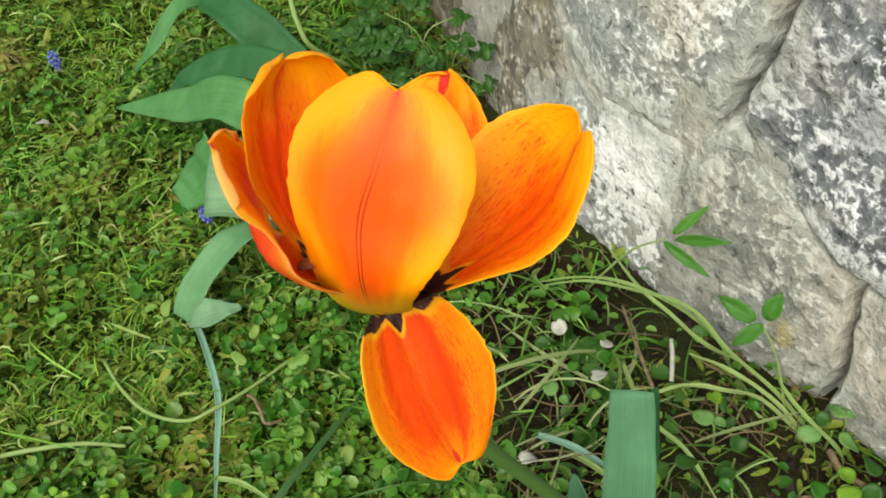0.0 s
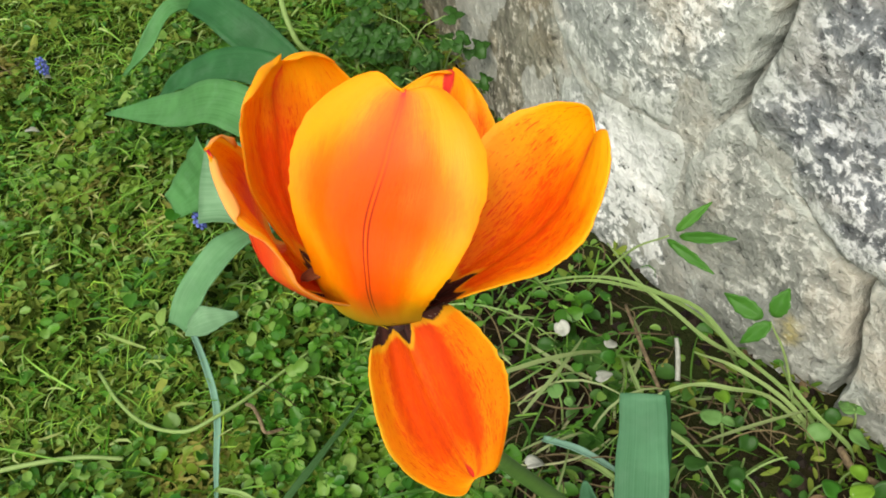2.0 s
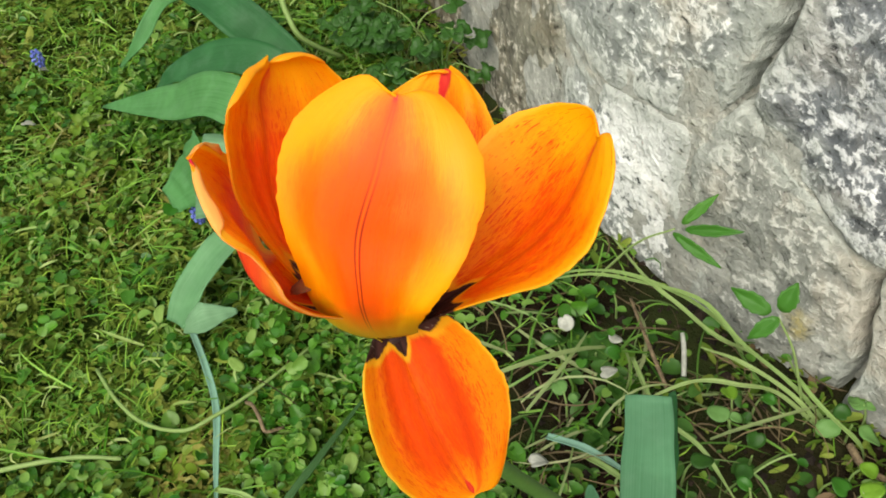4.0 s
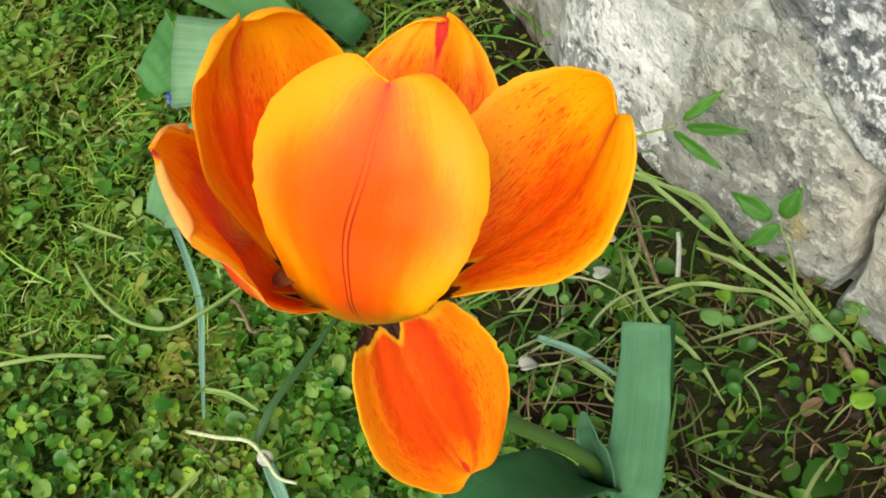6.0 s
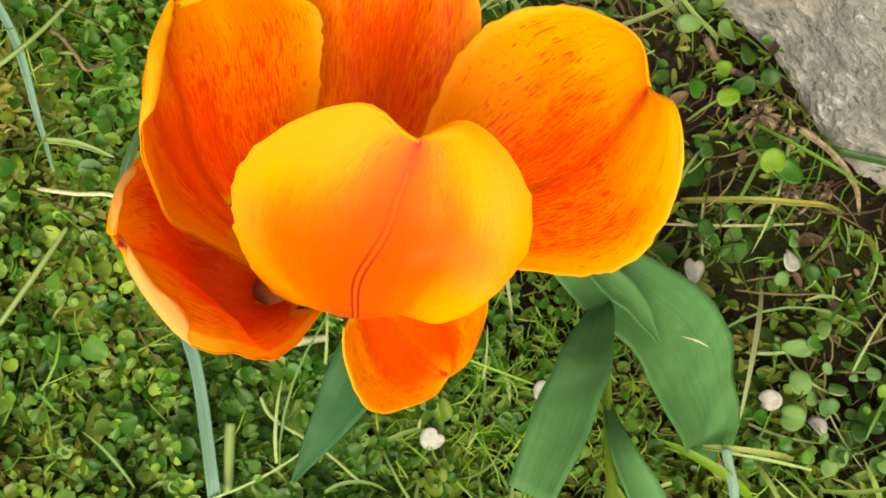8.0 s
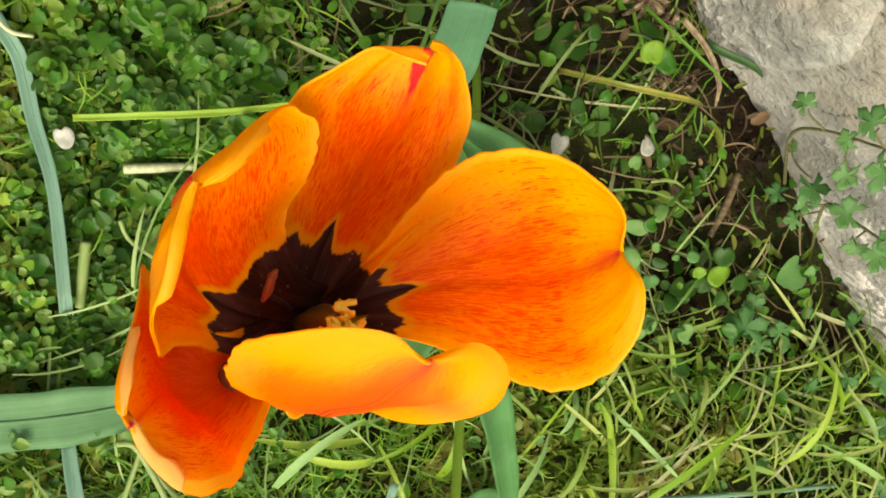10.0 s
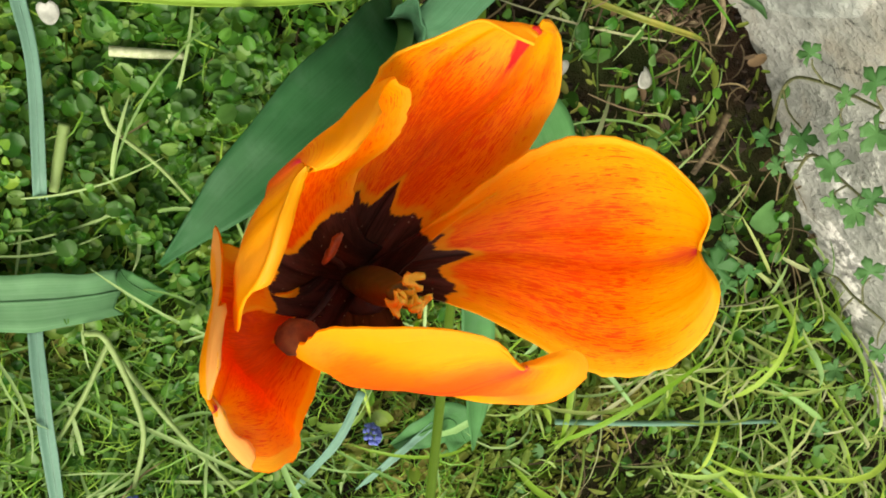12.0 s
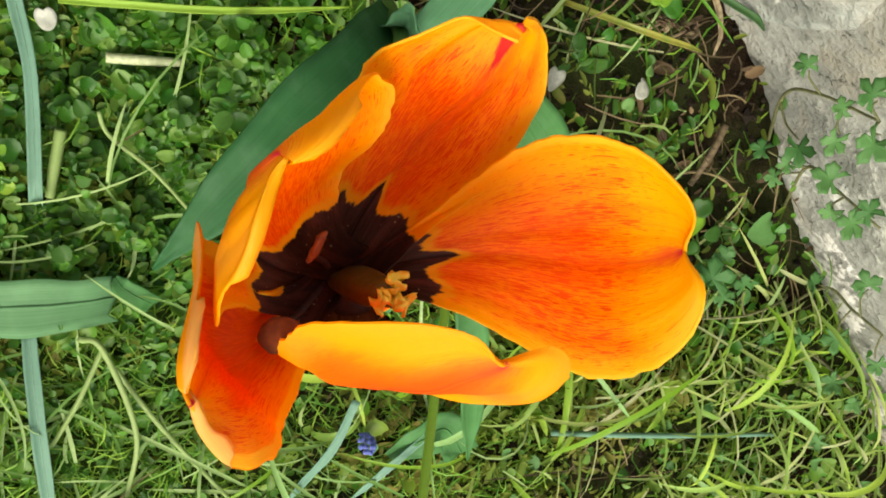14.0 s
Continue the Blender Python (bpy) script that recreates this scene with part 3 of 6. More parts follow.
def wall_side(x, y):
    """Metres in front of the wall's foot (minus: behind it)."""
    best = np.full(np.shape(x), 9.0)
    sign = np.ones(np.shape(x))
    for (ax, ay), (bx, by) in zip(FOOT[:-1], FOOT[1:]):
        ex, ey = bx - ax, by - ay
        k = np.clip(((x - ax) * ex + (y - ay) * ey) / (ex * ex + ey * ey), 0, 1)
        d = np.hypot(x - ax - k * ex, y - ay - k * ey)
        s = np.where((x - ax) * ey - (y - ay) * ex > 0, 1.0, -1.0)
        sign = np.where(d < best, s, sign)
        best = np.minimum(d, best)
    return best * sign


def build_ground():
    def axis(lo, hi, step, far):
        near = np.arange(lo, hi, step)
        out = [lo - step * 1.6 ** k for k in range(1, 24) if step * 1.6 ** k < far][::-1]
        up = [hi + step * 1.6 ** k for k in range(1, 24) if step * 1.6 ** k < far]
        return np.concatenate([out, near, up])
    xs, ys = axis(-0.75, 0.8, 0.008, 300), axis(-0.4, 1.3, 0.008, 300)
    X, Y = np.meshgrid(xs, ys)
    rng = np.random.default_rng(5)
    near = (np.abs(X) < 1.2) & (np.abs(Y - 0.4) < 1.4)
    Z = np.where(near, ground_height(X, Y) + rng.normal(0, 0.0013, X.shape), 0)
    idx = np.arange(X.size).reshape(X.shape)
    faces = np.stack([idx[:-1, :-1].ravel(), idx[:-1, 1:].ravel(), idx[1:, 1:].ravel(), idx[1:, :-1].ravel()], 1)
    me = mesh_from("ground", np.stack([X.ravel(), Y.ravel(), Z.ravel()], 1), faces.tolist(), [SOIL])
    tagged(part("ground", me), "dark crumbly garden soil under lawn weeds", "ground", kind="structure")


build_ground()


# ---- stone wall ----
def wall_point(s, h, d):
    """A place on the wall: s along its foot, h up, d proud of its face."""
    i = np.clip(np.searchsorted(FOOT_S, s) - 1, 0, len(FOOT) - 2)
    p = np.array(FOOT)
    seg = (p[1:] - p[:-1]) / np.diff(FOOT_S)[:, None]
    nodes = np.vstack([seg[:1], (seg[1:] + seg[:-1]) / 2, seg[-1:]])
    k = (s - FOOT_S[i]) / (FOOT_S[i + 1] - FOOT_S[i])
    base = p[i] + seg[i] * (s - FOOT_S[i])[:, None]
    t = unit(nodes[i] * (1 - k)[:, None] + nodes[i + 1] * k[:, None])
    back = np.stack([-t[:, 1], t[:, 0]], 1)
    xy = base + back * (0.08 * h - d)[:, None]
    return np.column_stack([xy, h])


# where the joints gape: along and up the wall
CRACKS = ([(0.656, 0.2), (0.661, 0.222), (0.667, 0.246), (0.675, 0.276), (0.679, 0.3), (0.69, 0.42)], [(0.776, 0.126), (0.783, 0.108), (0.786, 0.07), (0.788, 0.026), (0.784, -0.02)])


def gape(s, h):
    """1 on a gaping joint, 0 away from it."""
    best = np.full(np.shape(s), 9.0)
    for line in CRACKS:
        for (ax, ay), (bx, by) in zip(line[:-1], line[1:]):
            k = np.clip(((s - ax) * (bx - ax) + (h - ay) * (by - ay)) / ((bx - ax) ** 2 + (by - ay) ** 2), 0, 1)
            best = np.minimum(best, np.hypot(s - ax - k * (bx - ax), h - ay - k * (by - ay)))
    return np.exp(-(best / 0.011) ** 2)


def stone(outline, mat, proud, seed, parent, label=""):
    """One fitted boulder of the wall from its outline along and up the wall."""
    poly = np.array(outline)
    ring = []
    n = len(poly)
    for i in range(n):
        a, b = poly[i], poly[(i + 1) % n]
        m = max(2, int(np.linalg.norm(b - a) / 0.004))
        ring += [a + (b - a) * k / m for k in range(m)]
    ring = np.array(ring)
    for _ in range(4):
        ring = (np.roll(ring, 1, 0) + ring * 2 + np.roll(ring, -1, 0)) / 4
    c = ring.mean(0)
    rr = np.concatenate([np.linspace(0.03, 0.88, 34), np.linspace(0.895, 1.0, 16)])
    rows = []
    for r in rr:
        q = c + (ring - c) * r
        d = proud * (1 - 0.45 * r ** 2) - (0.0014 + 0.015 * gape(q[:, 0], q[:, 1])) * max(0, (r - 0.94) / 0.06) ** 2.0
        rows.append(np.column_stack([q, d]))
    rows.append(np.column_stack([ring, np.full(len(ring), -0.09)]))
    g = np.array(rows)
    for i in range(g.shape[0]):
        for j in range(g.shape[1]):
            v = Vector((g[i, j, 0], g[i, j, 1], seed * 1.7))
            k = noise.fractal(v * 9, 0.9, 2.1, 3) * 0.007 + noise.fractal(v * 42, 0.9, 2.1, 3) * 0.0016 + noise.noise(v * 160) * 0.0005
            g[i, j, 2] += k if i < len(rr) else 0
            if i > 28:
                w = min(1, (i - 28) / 8)
                g[i, j, 0] += (noise.noise(v * 60) * 0.003 + noise.noise(v * 21) * 0.004) * w
                g[i, j, 1] += (noise.noise(v * 60 + Vector((9, 0, 0))) * 0.003 + noise.noise(v * 21 + Vector((9, 0, 0))) * 0.004) * w
    m = g.shape[1]
    verts = wall_point(g[..., 0].ravel(), g[..., 1].ravel(), g[..., 2].ravel())
    faces = [(i * m + j, i * m + (j + 1) % m, (i + 1) * m + (j + 1) % m, (i + 1) * m + j) for i in range(g.shape[0] - 1) for j in range(m)]
    faces.append(tuple(range(m - 1, -1, -1)))
    return part("stone", mesh_from("stone", verts, faces, [mat], True, np.repeat(np.column_stack([np.zeros(len(g)), np.append(rr, 1.0)]), m, 0)), parent, label)


def build_wall():
    wall = thing("stone_wall", (0.3, 0.42, 0), "rough grey granite boulder wall with tight mortar joints", "wall", kind="structure")
    stone([(0.1, -0.02), (0.474, -0.02), (0.477, 0.08), (0.466, 0.156), (0.44, 0.19), (0.408, 0.213), (0.335, 0.262), (0.1, 0.262)], GRANITE_OLIVE, 0.004, 1, wall, "brown-grey weathered granite stone")
    stone([(-0.18, -0.02), (0.096, -0.02), (0.096, 0.262), (-0.18, 0.262)], GRANITE_OLIVE, 0.004, 9, wall)
    stone([(0.410, 0.215), (0.442, 0.192), (0.47, 0.162), (0.508, 0.147), (0.552, 0.151), (0.604, 0.156), (0.634, 0.174), (0.653, 0.2), (0.659, 0.224), (0.665, 0.248), (0.673, 0.278), (0.677, 0.30), (0.687, 0.42), (0.42, 0.42), (0.337, 0.264)],
          GRANITE, 0.006, 2, wall)
    stone([(0.476, -0.02), (0.479, 0.08), (0.469, 0.156), (0.508, 0.143), (0.552, 0.147), (0.604, 0.152), (0.622, 0.158), (0.622, 0.134), (0.624, 0.09), (0.632, 0.052), (0.645, 0.028), (0.646, -0.02)], GRANITE, 0.006, 3, wall, "pale whitish granite stone")
    stone([(0.649, -0.02), (0.648, 0.028), (0.635, 0.052), (0.627, 0.09), (0.625, 0.134), (0.636, 0.17), (0.656, 0.198), (0.682, 0.183), (0.716, 0.159), (0.746, 0.143), (0.771, 0.126), (0.78, 0.108), (0.784, 0.07), (0.786, 0.026), (0.782, -0.02)],
          GRANITE_SOFT, 0.006, 4, wall, "beige-grey granite stone with a lichen spot")
    stone([(0.659, 0.202), (0.664, 0.222), (0.67, 0.246), (0.678, 0.276), (0.682, 0.30), (0.693, 0.42), (0.95, 0.42), (0.938, 0.163), (0.82, 0.142), (0.774, 0.13), (0.748, 0.147), (0.718, 0.163), (0.684, 0.187)],
          GRANITE_DARK, 0.011, 5, wall, "dark grey speckled granite stone")
    stone([(0.787, -0.02), (0.791, 0.026), (0.789, 0.07), (0.785, 0.11), (0.778, 0.127), (0.82, 0.138), (0.936, 0.16), (0.975, 0.11), (0.972, -0.02)], GRANITE_SOFT, 0.01, 6, wall)
    stone([(0.975, -0.02), (0.979, 0.11), (0.941, 0.163), (0.953, 0.42), (1.068, 0.42), (1.075, 0.2), (1.073, -0.02)], GRANITE_SOFT, 0.001, 7, wall)
    stone([(1.079, -0.02), (1.081, 0.2), (1.073, 0.42), (1.58, 0.42), (1.58, -0.02)], GRANITE_PALE, 0.003, 8, wall)
    # the courses beyond
    for k, (a, b) in enumerate(((-1.12, -0.86), (-0.857, -0.52), (-0.517, -0.184), (1.584, 1.88), (1.883, 2.2), (2.203, 2.56))):
        m = 0.2 + 0.05 * math.sin(k * 2.1)
        stone([(a, -0.02), (b, -0.02), (b, m), (a, m)], (GRANITE, GRANITE_PALE)[k % 2], 0.012, 20 + k, wall)
        stone([(a, m + 0.003), (b, m + 0.003), (b, 0.42), (a, 0.42)], (GRANITE_DARK, GRANITE)[k % 2], 0.012, 30 + k, wall)
    # the core behind the stones
    s = np.linspace(FOOT_S[0], FOOT_S[-1], 420)
    rows = []
    for h, d in ((-0.03, -0.005), (0.05, -0.006), (0.1, -0.006), (0.15, -0.006), (0.2, -0.007), (0.25, -0.009), (0.3, -0.010), (0.40, -0.012), (0.415, -0.05), (0.415, -0.4), (-0.03, -0.4)):
        wob = np.array([noise.noise(Vector((x * 30, h * 30, 2))) * 0.006 for x in s])
        rows.append(wall_point(s, np.full(len(s), h), np.full(len(s), d) + wob * 0.4 + 0.0088 - 0.035 * gape(s, h)))
    g = np.array(rows)
    m = len(s)
    faces = [(i * m + j, i * m + j + 1, (i + 1) * m + j + 1, (i + 1) * m + j) for i in range(len(rows) - 1) for j in range(m - 1)]
    faces += [tuple(i * m for i in range(len(rows))), tuple(i * m + m - 1 for i in reversed(range(len(rows))))]
    part("mortar", mesh_from("mortar", g.reshape(-1, 3), faces, [MORTAR]), wall, "brown-grey mortar core")


build_wall()

# ---- tulip ----
PETALS = {}
PETALS["E"] = dict(P=[(0.0138, 0.2098, 0.3945), (0.0084, 0.1936, 0.4248), (0.0192, 0.2052, 0.4501), (0.0296, 0.2307, 0.4714)], La=(0.9003, -0.1493, 0.097), Lb=(0.8794, -0.5825, -0.1737),
            wl=0.0302, wr=0.0256, um=0.712, b0=0.42, n=1.922, kl0=-0.295, kl1=-0.188, kr0=-0.120, kr1=-0.398, el=0.016, er=-0.021, nd=0.0055)
PETALS["D"] = dict(P=[(0.0171, 0.2153, 0.3902), (0.0638, 0.2333, 0.4013), (0.0756, 0.2312, 0.4281), (0.0823, 0.2361, 0.4452)], La=(-0.1038, 0.9947, -0.1498), Lb=(0.2845, 0.7305, 0.1116),
            wl=0.0323, wr=0.0243, um=0.591, b0=0.126, n=1.924, kl0=-0.544, kl1=0.116, kr0=-1.086, kr1=-0.410, el=0.156, er=-0.030, nd=0.0063)
PETALS["C"] = dict(P=[(0.0132, 0.2167, 0.3916), (0.0311, 0.2638, 0.3949), (0.0415, 0.2895, 0.4277), (0.0414, 0.2808, 0.4323)], La=(-0.9477, 0.2896, -0.0782), Lb=(-0.7284, 0.2337, 0.4724),
            wl=0.0193, wr=0.0216, um=0.558, b0=0.42, n=1.194, kl0=-0.973, kl1=-0.084, kr0=-0.541, kr1=-0.258, el=0.100, er=0.020, nd=0.0008)
PETALS["B"] = dict(P=[(0.0143, 0.2146, 0.3917), (-0.0307, 0.2336, 0.426), (-0.008, 0.2655, 0.4508), (-0.0068, 0.2617, 0.4583)], La=(-0.7125, -0.6972, -0.0223), Lb=(-0.4402, -0.679, 0.0199),
            wl=0.0352, wr=0.0184, um=0.678, b0=0.353, n=1.388, kl0=-0.126, kl1=-0.539, kr0=-1.070, kr1=0.044, el=-0.095, er=0.122, nd=0.0012)
PETALS["A"] = dict(P=[(0.0118, 0.2175, 0.3926), (-0.0308, 0.1996, 0.4372), (-0.0113, 0.2177, 0.4091), (-0.0261, 0.2238, 0.4623)], La=(0.3649, -0.9032, 0.0477), Lb=(0.511, -0.7674, -0.3868),
            wl=0.0234, wr=0.0248, um=0.753, b0=0.179, n=1.438, kl0=-0.357, kl1=-0.474, kr0=-0.795, kr1=0.265, el=-0.056, er=0.170, nd=0.0035)
PETALS["F"] = dict(P=[(0.0152, 0.2138, 0.3972), (0.0201, 0.2159, 0.3881), (0.021, 0.1928, 0.3739), (0.0379, 0.1825, 0.337)], La=(0.9322, 0.2495, -0.052), Lb=(0.7652, -0.014, -0.5554),
            wl=0.0198, wr=0.0261, um=0.668, b0=0.364, n=1.584, kl0=-0.579, kl1=-0.230, kr0=-0.306, kr1=0.028, el=0.041, er=0.145, nd=0.0071)


# how each petal is bent away from its plain shape, in mm: rows from near the foot to the tip, edge to edge
BENDS = {
    "A": [[(1.5, 1.1, -2.4), (1.3, 1.1, -0.3), (1, 1, 0.3), (1.3, 1.3, 0.1), (2.8, 1, -0.2)],
          [(1.7, 1.2, -1.6), (1.5, 1.1, 0.2), (0.4, 0.6, 0.5), (1.1, 1.1, 0.1), (0.5, 0.2, -1.2)],
          [(1.8, 0.6, 1.2), (2.3, 0.5, 0.5), (0.8, -0.4, 0.8), (0.6, 0.1, 0.4), (0, 0.3, 0.7)],
          [(0.4, -0.3, 0.5), (-0.5, 0.3, -0.2), (0.4, -2.5, 1.5), (0.4, -0.9, 0.1), (0.2, -0.4, -1.5)]],
    "B": [[(-0.4, 0.7, -9.9), (0.1, 0.1, -4), (0.4, -0.1, -1.4), (-0.2, 0.2, -0.1), (-1.6, -1.2, 0.8)],
          [(-0.6, 0.3, -0.3), (0.4, -0.4, -0.9), (1.3, -0.7, -0.2), (0.3, 0.4, 0.8), (0, -0.1, 0.7)],
          [(-0.3, 0.2, 0.3), (1, -1.2, 0.9), (-1.6, -1.6, -0.4), (-1.2, -0.4, 0.9), (1, 0.7, 0.3)],
          [(-0.4, -1, 0.4), (0.7, -0.7, 0.8), (-1.1, 0.1, -1.4), (-1.2, -0, 0.6), (-0.6, 0.2, 2)]],
    "C": [[(1.7, -1.8, 2.2), (1, -2.4, 3.7), (0.7, -3.4, 5.4), (0.3, -2.1, 3.2), (-0.2, -0.9, 1.1)],
          [(0.4, -0.3, -0.4), (0.7, -2.4, 3.9), (1, -5.9, 9.8), (0.3, -2.3, 3.6), (-0.6, 0.2, -1)],
          [(-0.2, 0.4, 0.3), (0.5, -1.1, 2.9), (0.9, -1.9, 6.3), (0.6, -1.5, 2.8), (1.2, 0.3, -0.2)],
          [(0.9, 0.8, 1.5), (0.6, -0.6, 1.5), (0.4, -1.6, 0.2), (0.1, -2.1, 1.9), (-0.9, -3.4, 3)]],
    "E": [[(2.6, -1.5, 1.9), (2.4, 0.2, 0.7), (-1, 0.5, -0.3), (-0.4, 1.1, -0.4), (-2.1, -3.1, 1.2)],
          [(0.4, -0.6, 0.5), (-1, -0.4, 0), (-2.6, 3.4, -2), (1.1, 5, -1.9), (-0.7, -1.2, 1)],
          [(-0.5, -0.4, 0.8), (-0.3, 0, 0.1), (-0.5, 1.2, -0.5), (0.1, 1.4, -0.4), (-0.4, -0.9, 0.8)],
          [(-0.7, 0.4, 0.7), (0.6, -0.2, 0), (0.7, 0.2, 0.5), (0.2, 0.6, -0.2), (-0, 0.3, -0.7)]],
}


def bend_weights(x, nodes):
    """How much each node of a row of bends counts at x."""
    k = np.clip(np.searchsorted(nodes, x) - 1, 0, len(nodes) - 2)
    f = np.clip((x - nodes[k]) / (nodes[k + 1] - nodes[k]), 0, 1)
    f = f * f * (3 - 2 * f)
    out = np.zeros((len(x), len(nodes)))
    out[np.arange(len(x)), k] = 1 - f
    out[np.arange(len(x)), k + 1] += f
    return out


def bend(key, us, ss):
    if key not in BENDS:
        return 0.0
    wu = bend_weights(us, np.array([0.3, 0.55, 0.8, 1.0])) * np.clip(us / 0.3, 0, 1)[:, None] ** 2
    ws = bend_weights(ss, np.array([-1, -0.5, 0, 0.5, 1.0]))
    return np.einsum("ua,sb,abc->usc", wu, ws, np.array(BENDS[key])) * 0.001


def petal_grid(q, us, ss):
    """The petal's surface: u from its foot to its tip, s from edge to edge."""
    P, La, Lb = np.array(q["P"]), np.array(q["La"]), np.array(q["Lb"])
    u = us[:, None]
    M = (1 - u) ** 3 * P[0] + 3 * u * (1 - u) ** 2 * P[1] + 3 * u * u * (1 - u) * P[2] + u ** 3 * P[3]
    T = unit(3 * (1 - u) ** 2 * (P[1] - P[0]) + 6 * u * (1 - u) * (P[2] - P[1]) + 3 * u * u * (P[3] - P[2]))
    L = La * (1 - u) + Lb * u
    L = unit(L - T * np.sum(T * L, 1)[:, None])
    N = np.cross(L, T)
    um, b0, n = q["um"], q["b0"], q["n"]
    lo = b0 + (1 - b0) * np.sin(np.pi / 2 * np.clip(us / um, 0, 1)) ** 1.3
    hi = (1 - np.clip((us - um) / (1 - um), 0, 1) ** n) ** (1 / n)
    b = np.where(us < um, lo, hi)
    s = ss[None, :]
    x = np.where(s < 0, q["wl"], q["wr"]) * b[:, None] * s
    g = (q["wl"] + q["wr"]) / 2
    k = np.where(s < 0, q["kl0"] * (1 - u) + q["kl1"] * u, q["kr0"] * (1 - u) + q["kr1"] * u)
    z = b[:, None] * g * (k * s ** 2 + np.where(s < 0, q["el"], q["er"]) * u * s ** 4)
    along = -q["nd"] * np.exp(-(x / 0.005) ** 2) * u ** 6
    return M[:, None] + L[:, None] * x[..., None] + N[:, None] * z[..., None] + T[:, None] * along[..., None], -N


def petal(key, inner, parent, label, flaps=(), seed=0, outer=None, bow=0.0, crease=0.0011, claw=(), even=False):
    """One petal, thin and closed; flaps: (side, length along the rim, width) where its rim folds over inwards from the tip; bow: how far the midrib swerves;
    claw: (u, share of the width) where one side narrows to the foot; even: one edge runs without waves."""
    q = PETALS[key]
    us = np.concatenate([np.linspace(0.0, 0.8, 36), 1 - 0.2 * (1 - np.linspace(0, 1, 17)[1:]) ** 1.8])
    ss = np.sin(np.linspace(-np.pi / 2, np.pi / 2, 61))
    grid, N = petal_grid(q, us, ss)
    grid = grid + bend(key, us, ss)
    if claw:
        narrow = np.interp(us, *zip(*claw))
        grid = np.array([[np.interp(np.where(ss > 0, ss * w, ss), ss, row[:, c]) for c in range(3)] for row, w in zip(grid, narrow)]).transpose(0, 2, 1)
    if even:
        near = np.exp(-((us[:, None] - us[None]) / 0.16) ** 2) * np.gradient(us)[None]
        calm = np.einsum("ab,bsc->asc", near / near.sum(1)[:, None], grid)
        share = np.clip((us - 0.2) / 0.12, 0, 1)[:, None] * np.clip((0.86 - us) / 0.1, 0, 1)[:, None] * np.clip((ss - 0.2) / 0.5, 0, 1)[None]
        grid = grid + (calm - grid) * share[..., None]
    rng = np.random.default_rng(seed)
    ph = rng.uniform(0, 6.28, 5)
    u, s = us[:, None], ss[None]
    rib = s - bow * np.sin(np.pi * u) * (1 - s * s)
    ruffle = 0.0004 * np.abs(s) ** 3 * u * np.sin(u * 26 + ph[0] + s * 2) + 0.00035 * np.sin(u * 9 + s * 5 + ph[1]) * u
    ruffle = ruffle + 0.00018 * np.sin(rib * 21 + ph[4] + u * 2) * np.sin(np.pi * u) * (1 - s ** 4)
    fold = -crease * np.exp(-(rib / 0.05) ** 2) * np.sin(np.pi * np.clip(u * 0.8 + 0.15, 0, 1))
    grid = grid + N[:, None] * (ruffle + fold)[..., None]
    jag = 1 + (0.005 * np.sin(u * 90 + ph[2]) + 0.006 * np.sin(u * 47 + ph[3]) + np.where(s < 0, *rng.normal(0, 0.0055, (2, len(us), 1)))) * np.abs(s) ** 8
    mid = grid[:, 30:31]
    grid = mid + (grid - mid) * jag[..., None]
    run = np.concatenate([[0], np.cumsum(np.linalg.norm(np.diff(grid[:, 30], axis=0), axis=1))])
    run /= run[-1]
    uv = np.stack(np.broadcast_arrays((rib + 1) / 2, run[:, None]), -1).copy()
    core = grid
    for side, length, width in flaps:
        edge = core[:, -1 if side > 0 else 0]
        left = np.concatenate([np.cumsum(np.linalg.norm(np.diff(edge, axis=0), axis=1)[::-1])[::-1], [0]])
        w = width * np.sin(np.pi * np.clip(left / length, 0, 1) ** 0.7) * (1 + 0.05 * np.sin(left * 5200 + ph[2]) + 0.04 * np.sin(left * 9700 + ph[3]))
        cols = []
        for k, lift in ((0.2, 0.001), (0.55, 0.0019), (1.0, 0.0016)):
            tu, ts = us + (0.55 - us) * w * k, side * (1 - w * k)
            i0 = np.clip(np.searchsorted(us, tu) - 1, 0, len(us) - 2)
            j0 = np.clip(np.searchsorted(ss, ts) - 1, 0, len(ss) - 2)
            fu = ((tu - us[i0]) / (us[i0 + 1] - us[i0]))[:, None]
            fs = ((ts - ss[j0]) / (ss[j0 + 1] - ss[j0]))[:, None]
            at = (core[i0, j0] * (1 - fu) + core[i0 + 1, j0] * fu) * (1 - fs) + (core[i0, j0 + 1] * (1 - fu) + core[i0 + 1, j0 + 1] * fu) * fs
            cols.append(at + N[i0] * (lift * np.minimum(1, w / (0.3 * width)))[:, None] + 1e-5 * k)
        cols = np.stack(cols, 1)
        cuv = np.stack([np.stack([np.full(len(us), 0.5 + side * (0.5 - 0.02 * k)), run], 1) for k in range(1, 4)], 1)
        if side > 0:
            grid, uv = np.concatenate([grid, cols], 1), np.concatenate([uv, cuv], 1)
        else:
            grid, uv = np.concatenate([cols[:, ::-1], grid], 1), np.concatenate([cuv[:, ::-1], uv], 1)
    outward = np.sum(np.cross(np.gradient(grid, axis=1)[20, 20], np.gradient(grid, axis=0)[20, 20]) * N[20]) < 0
    me = sheet("petal", grid, uv, [outer or OUTER, inner] if outward else [inner, outer or OUTER], 0.0006)
    return part("petal", me, parent, label)


BASE = np.array((0.0145, 0.2145, 0.390))
KNOT = np.array((0.098, 0.252, 0.126))


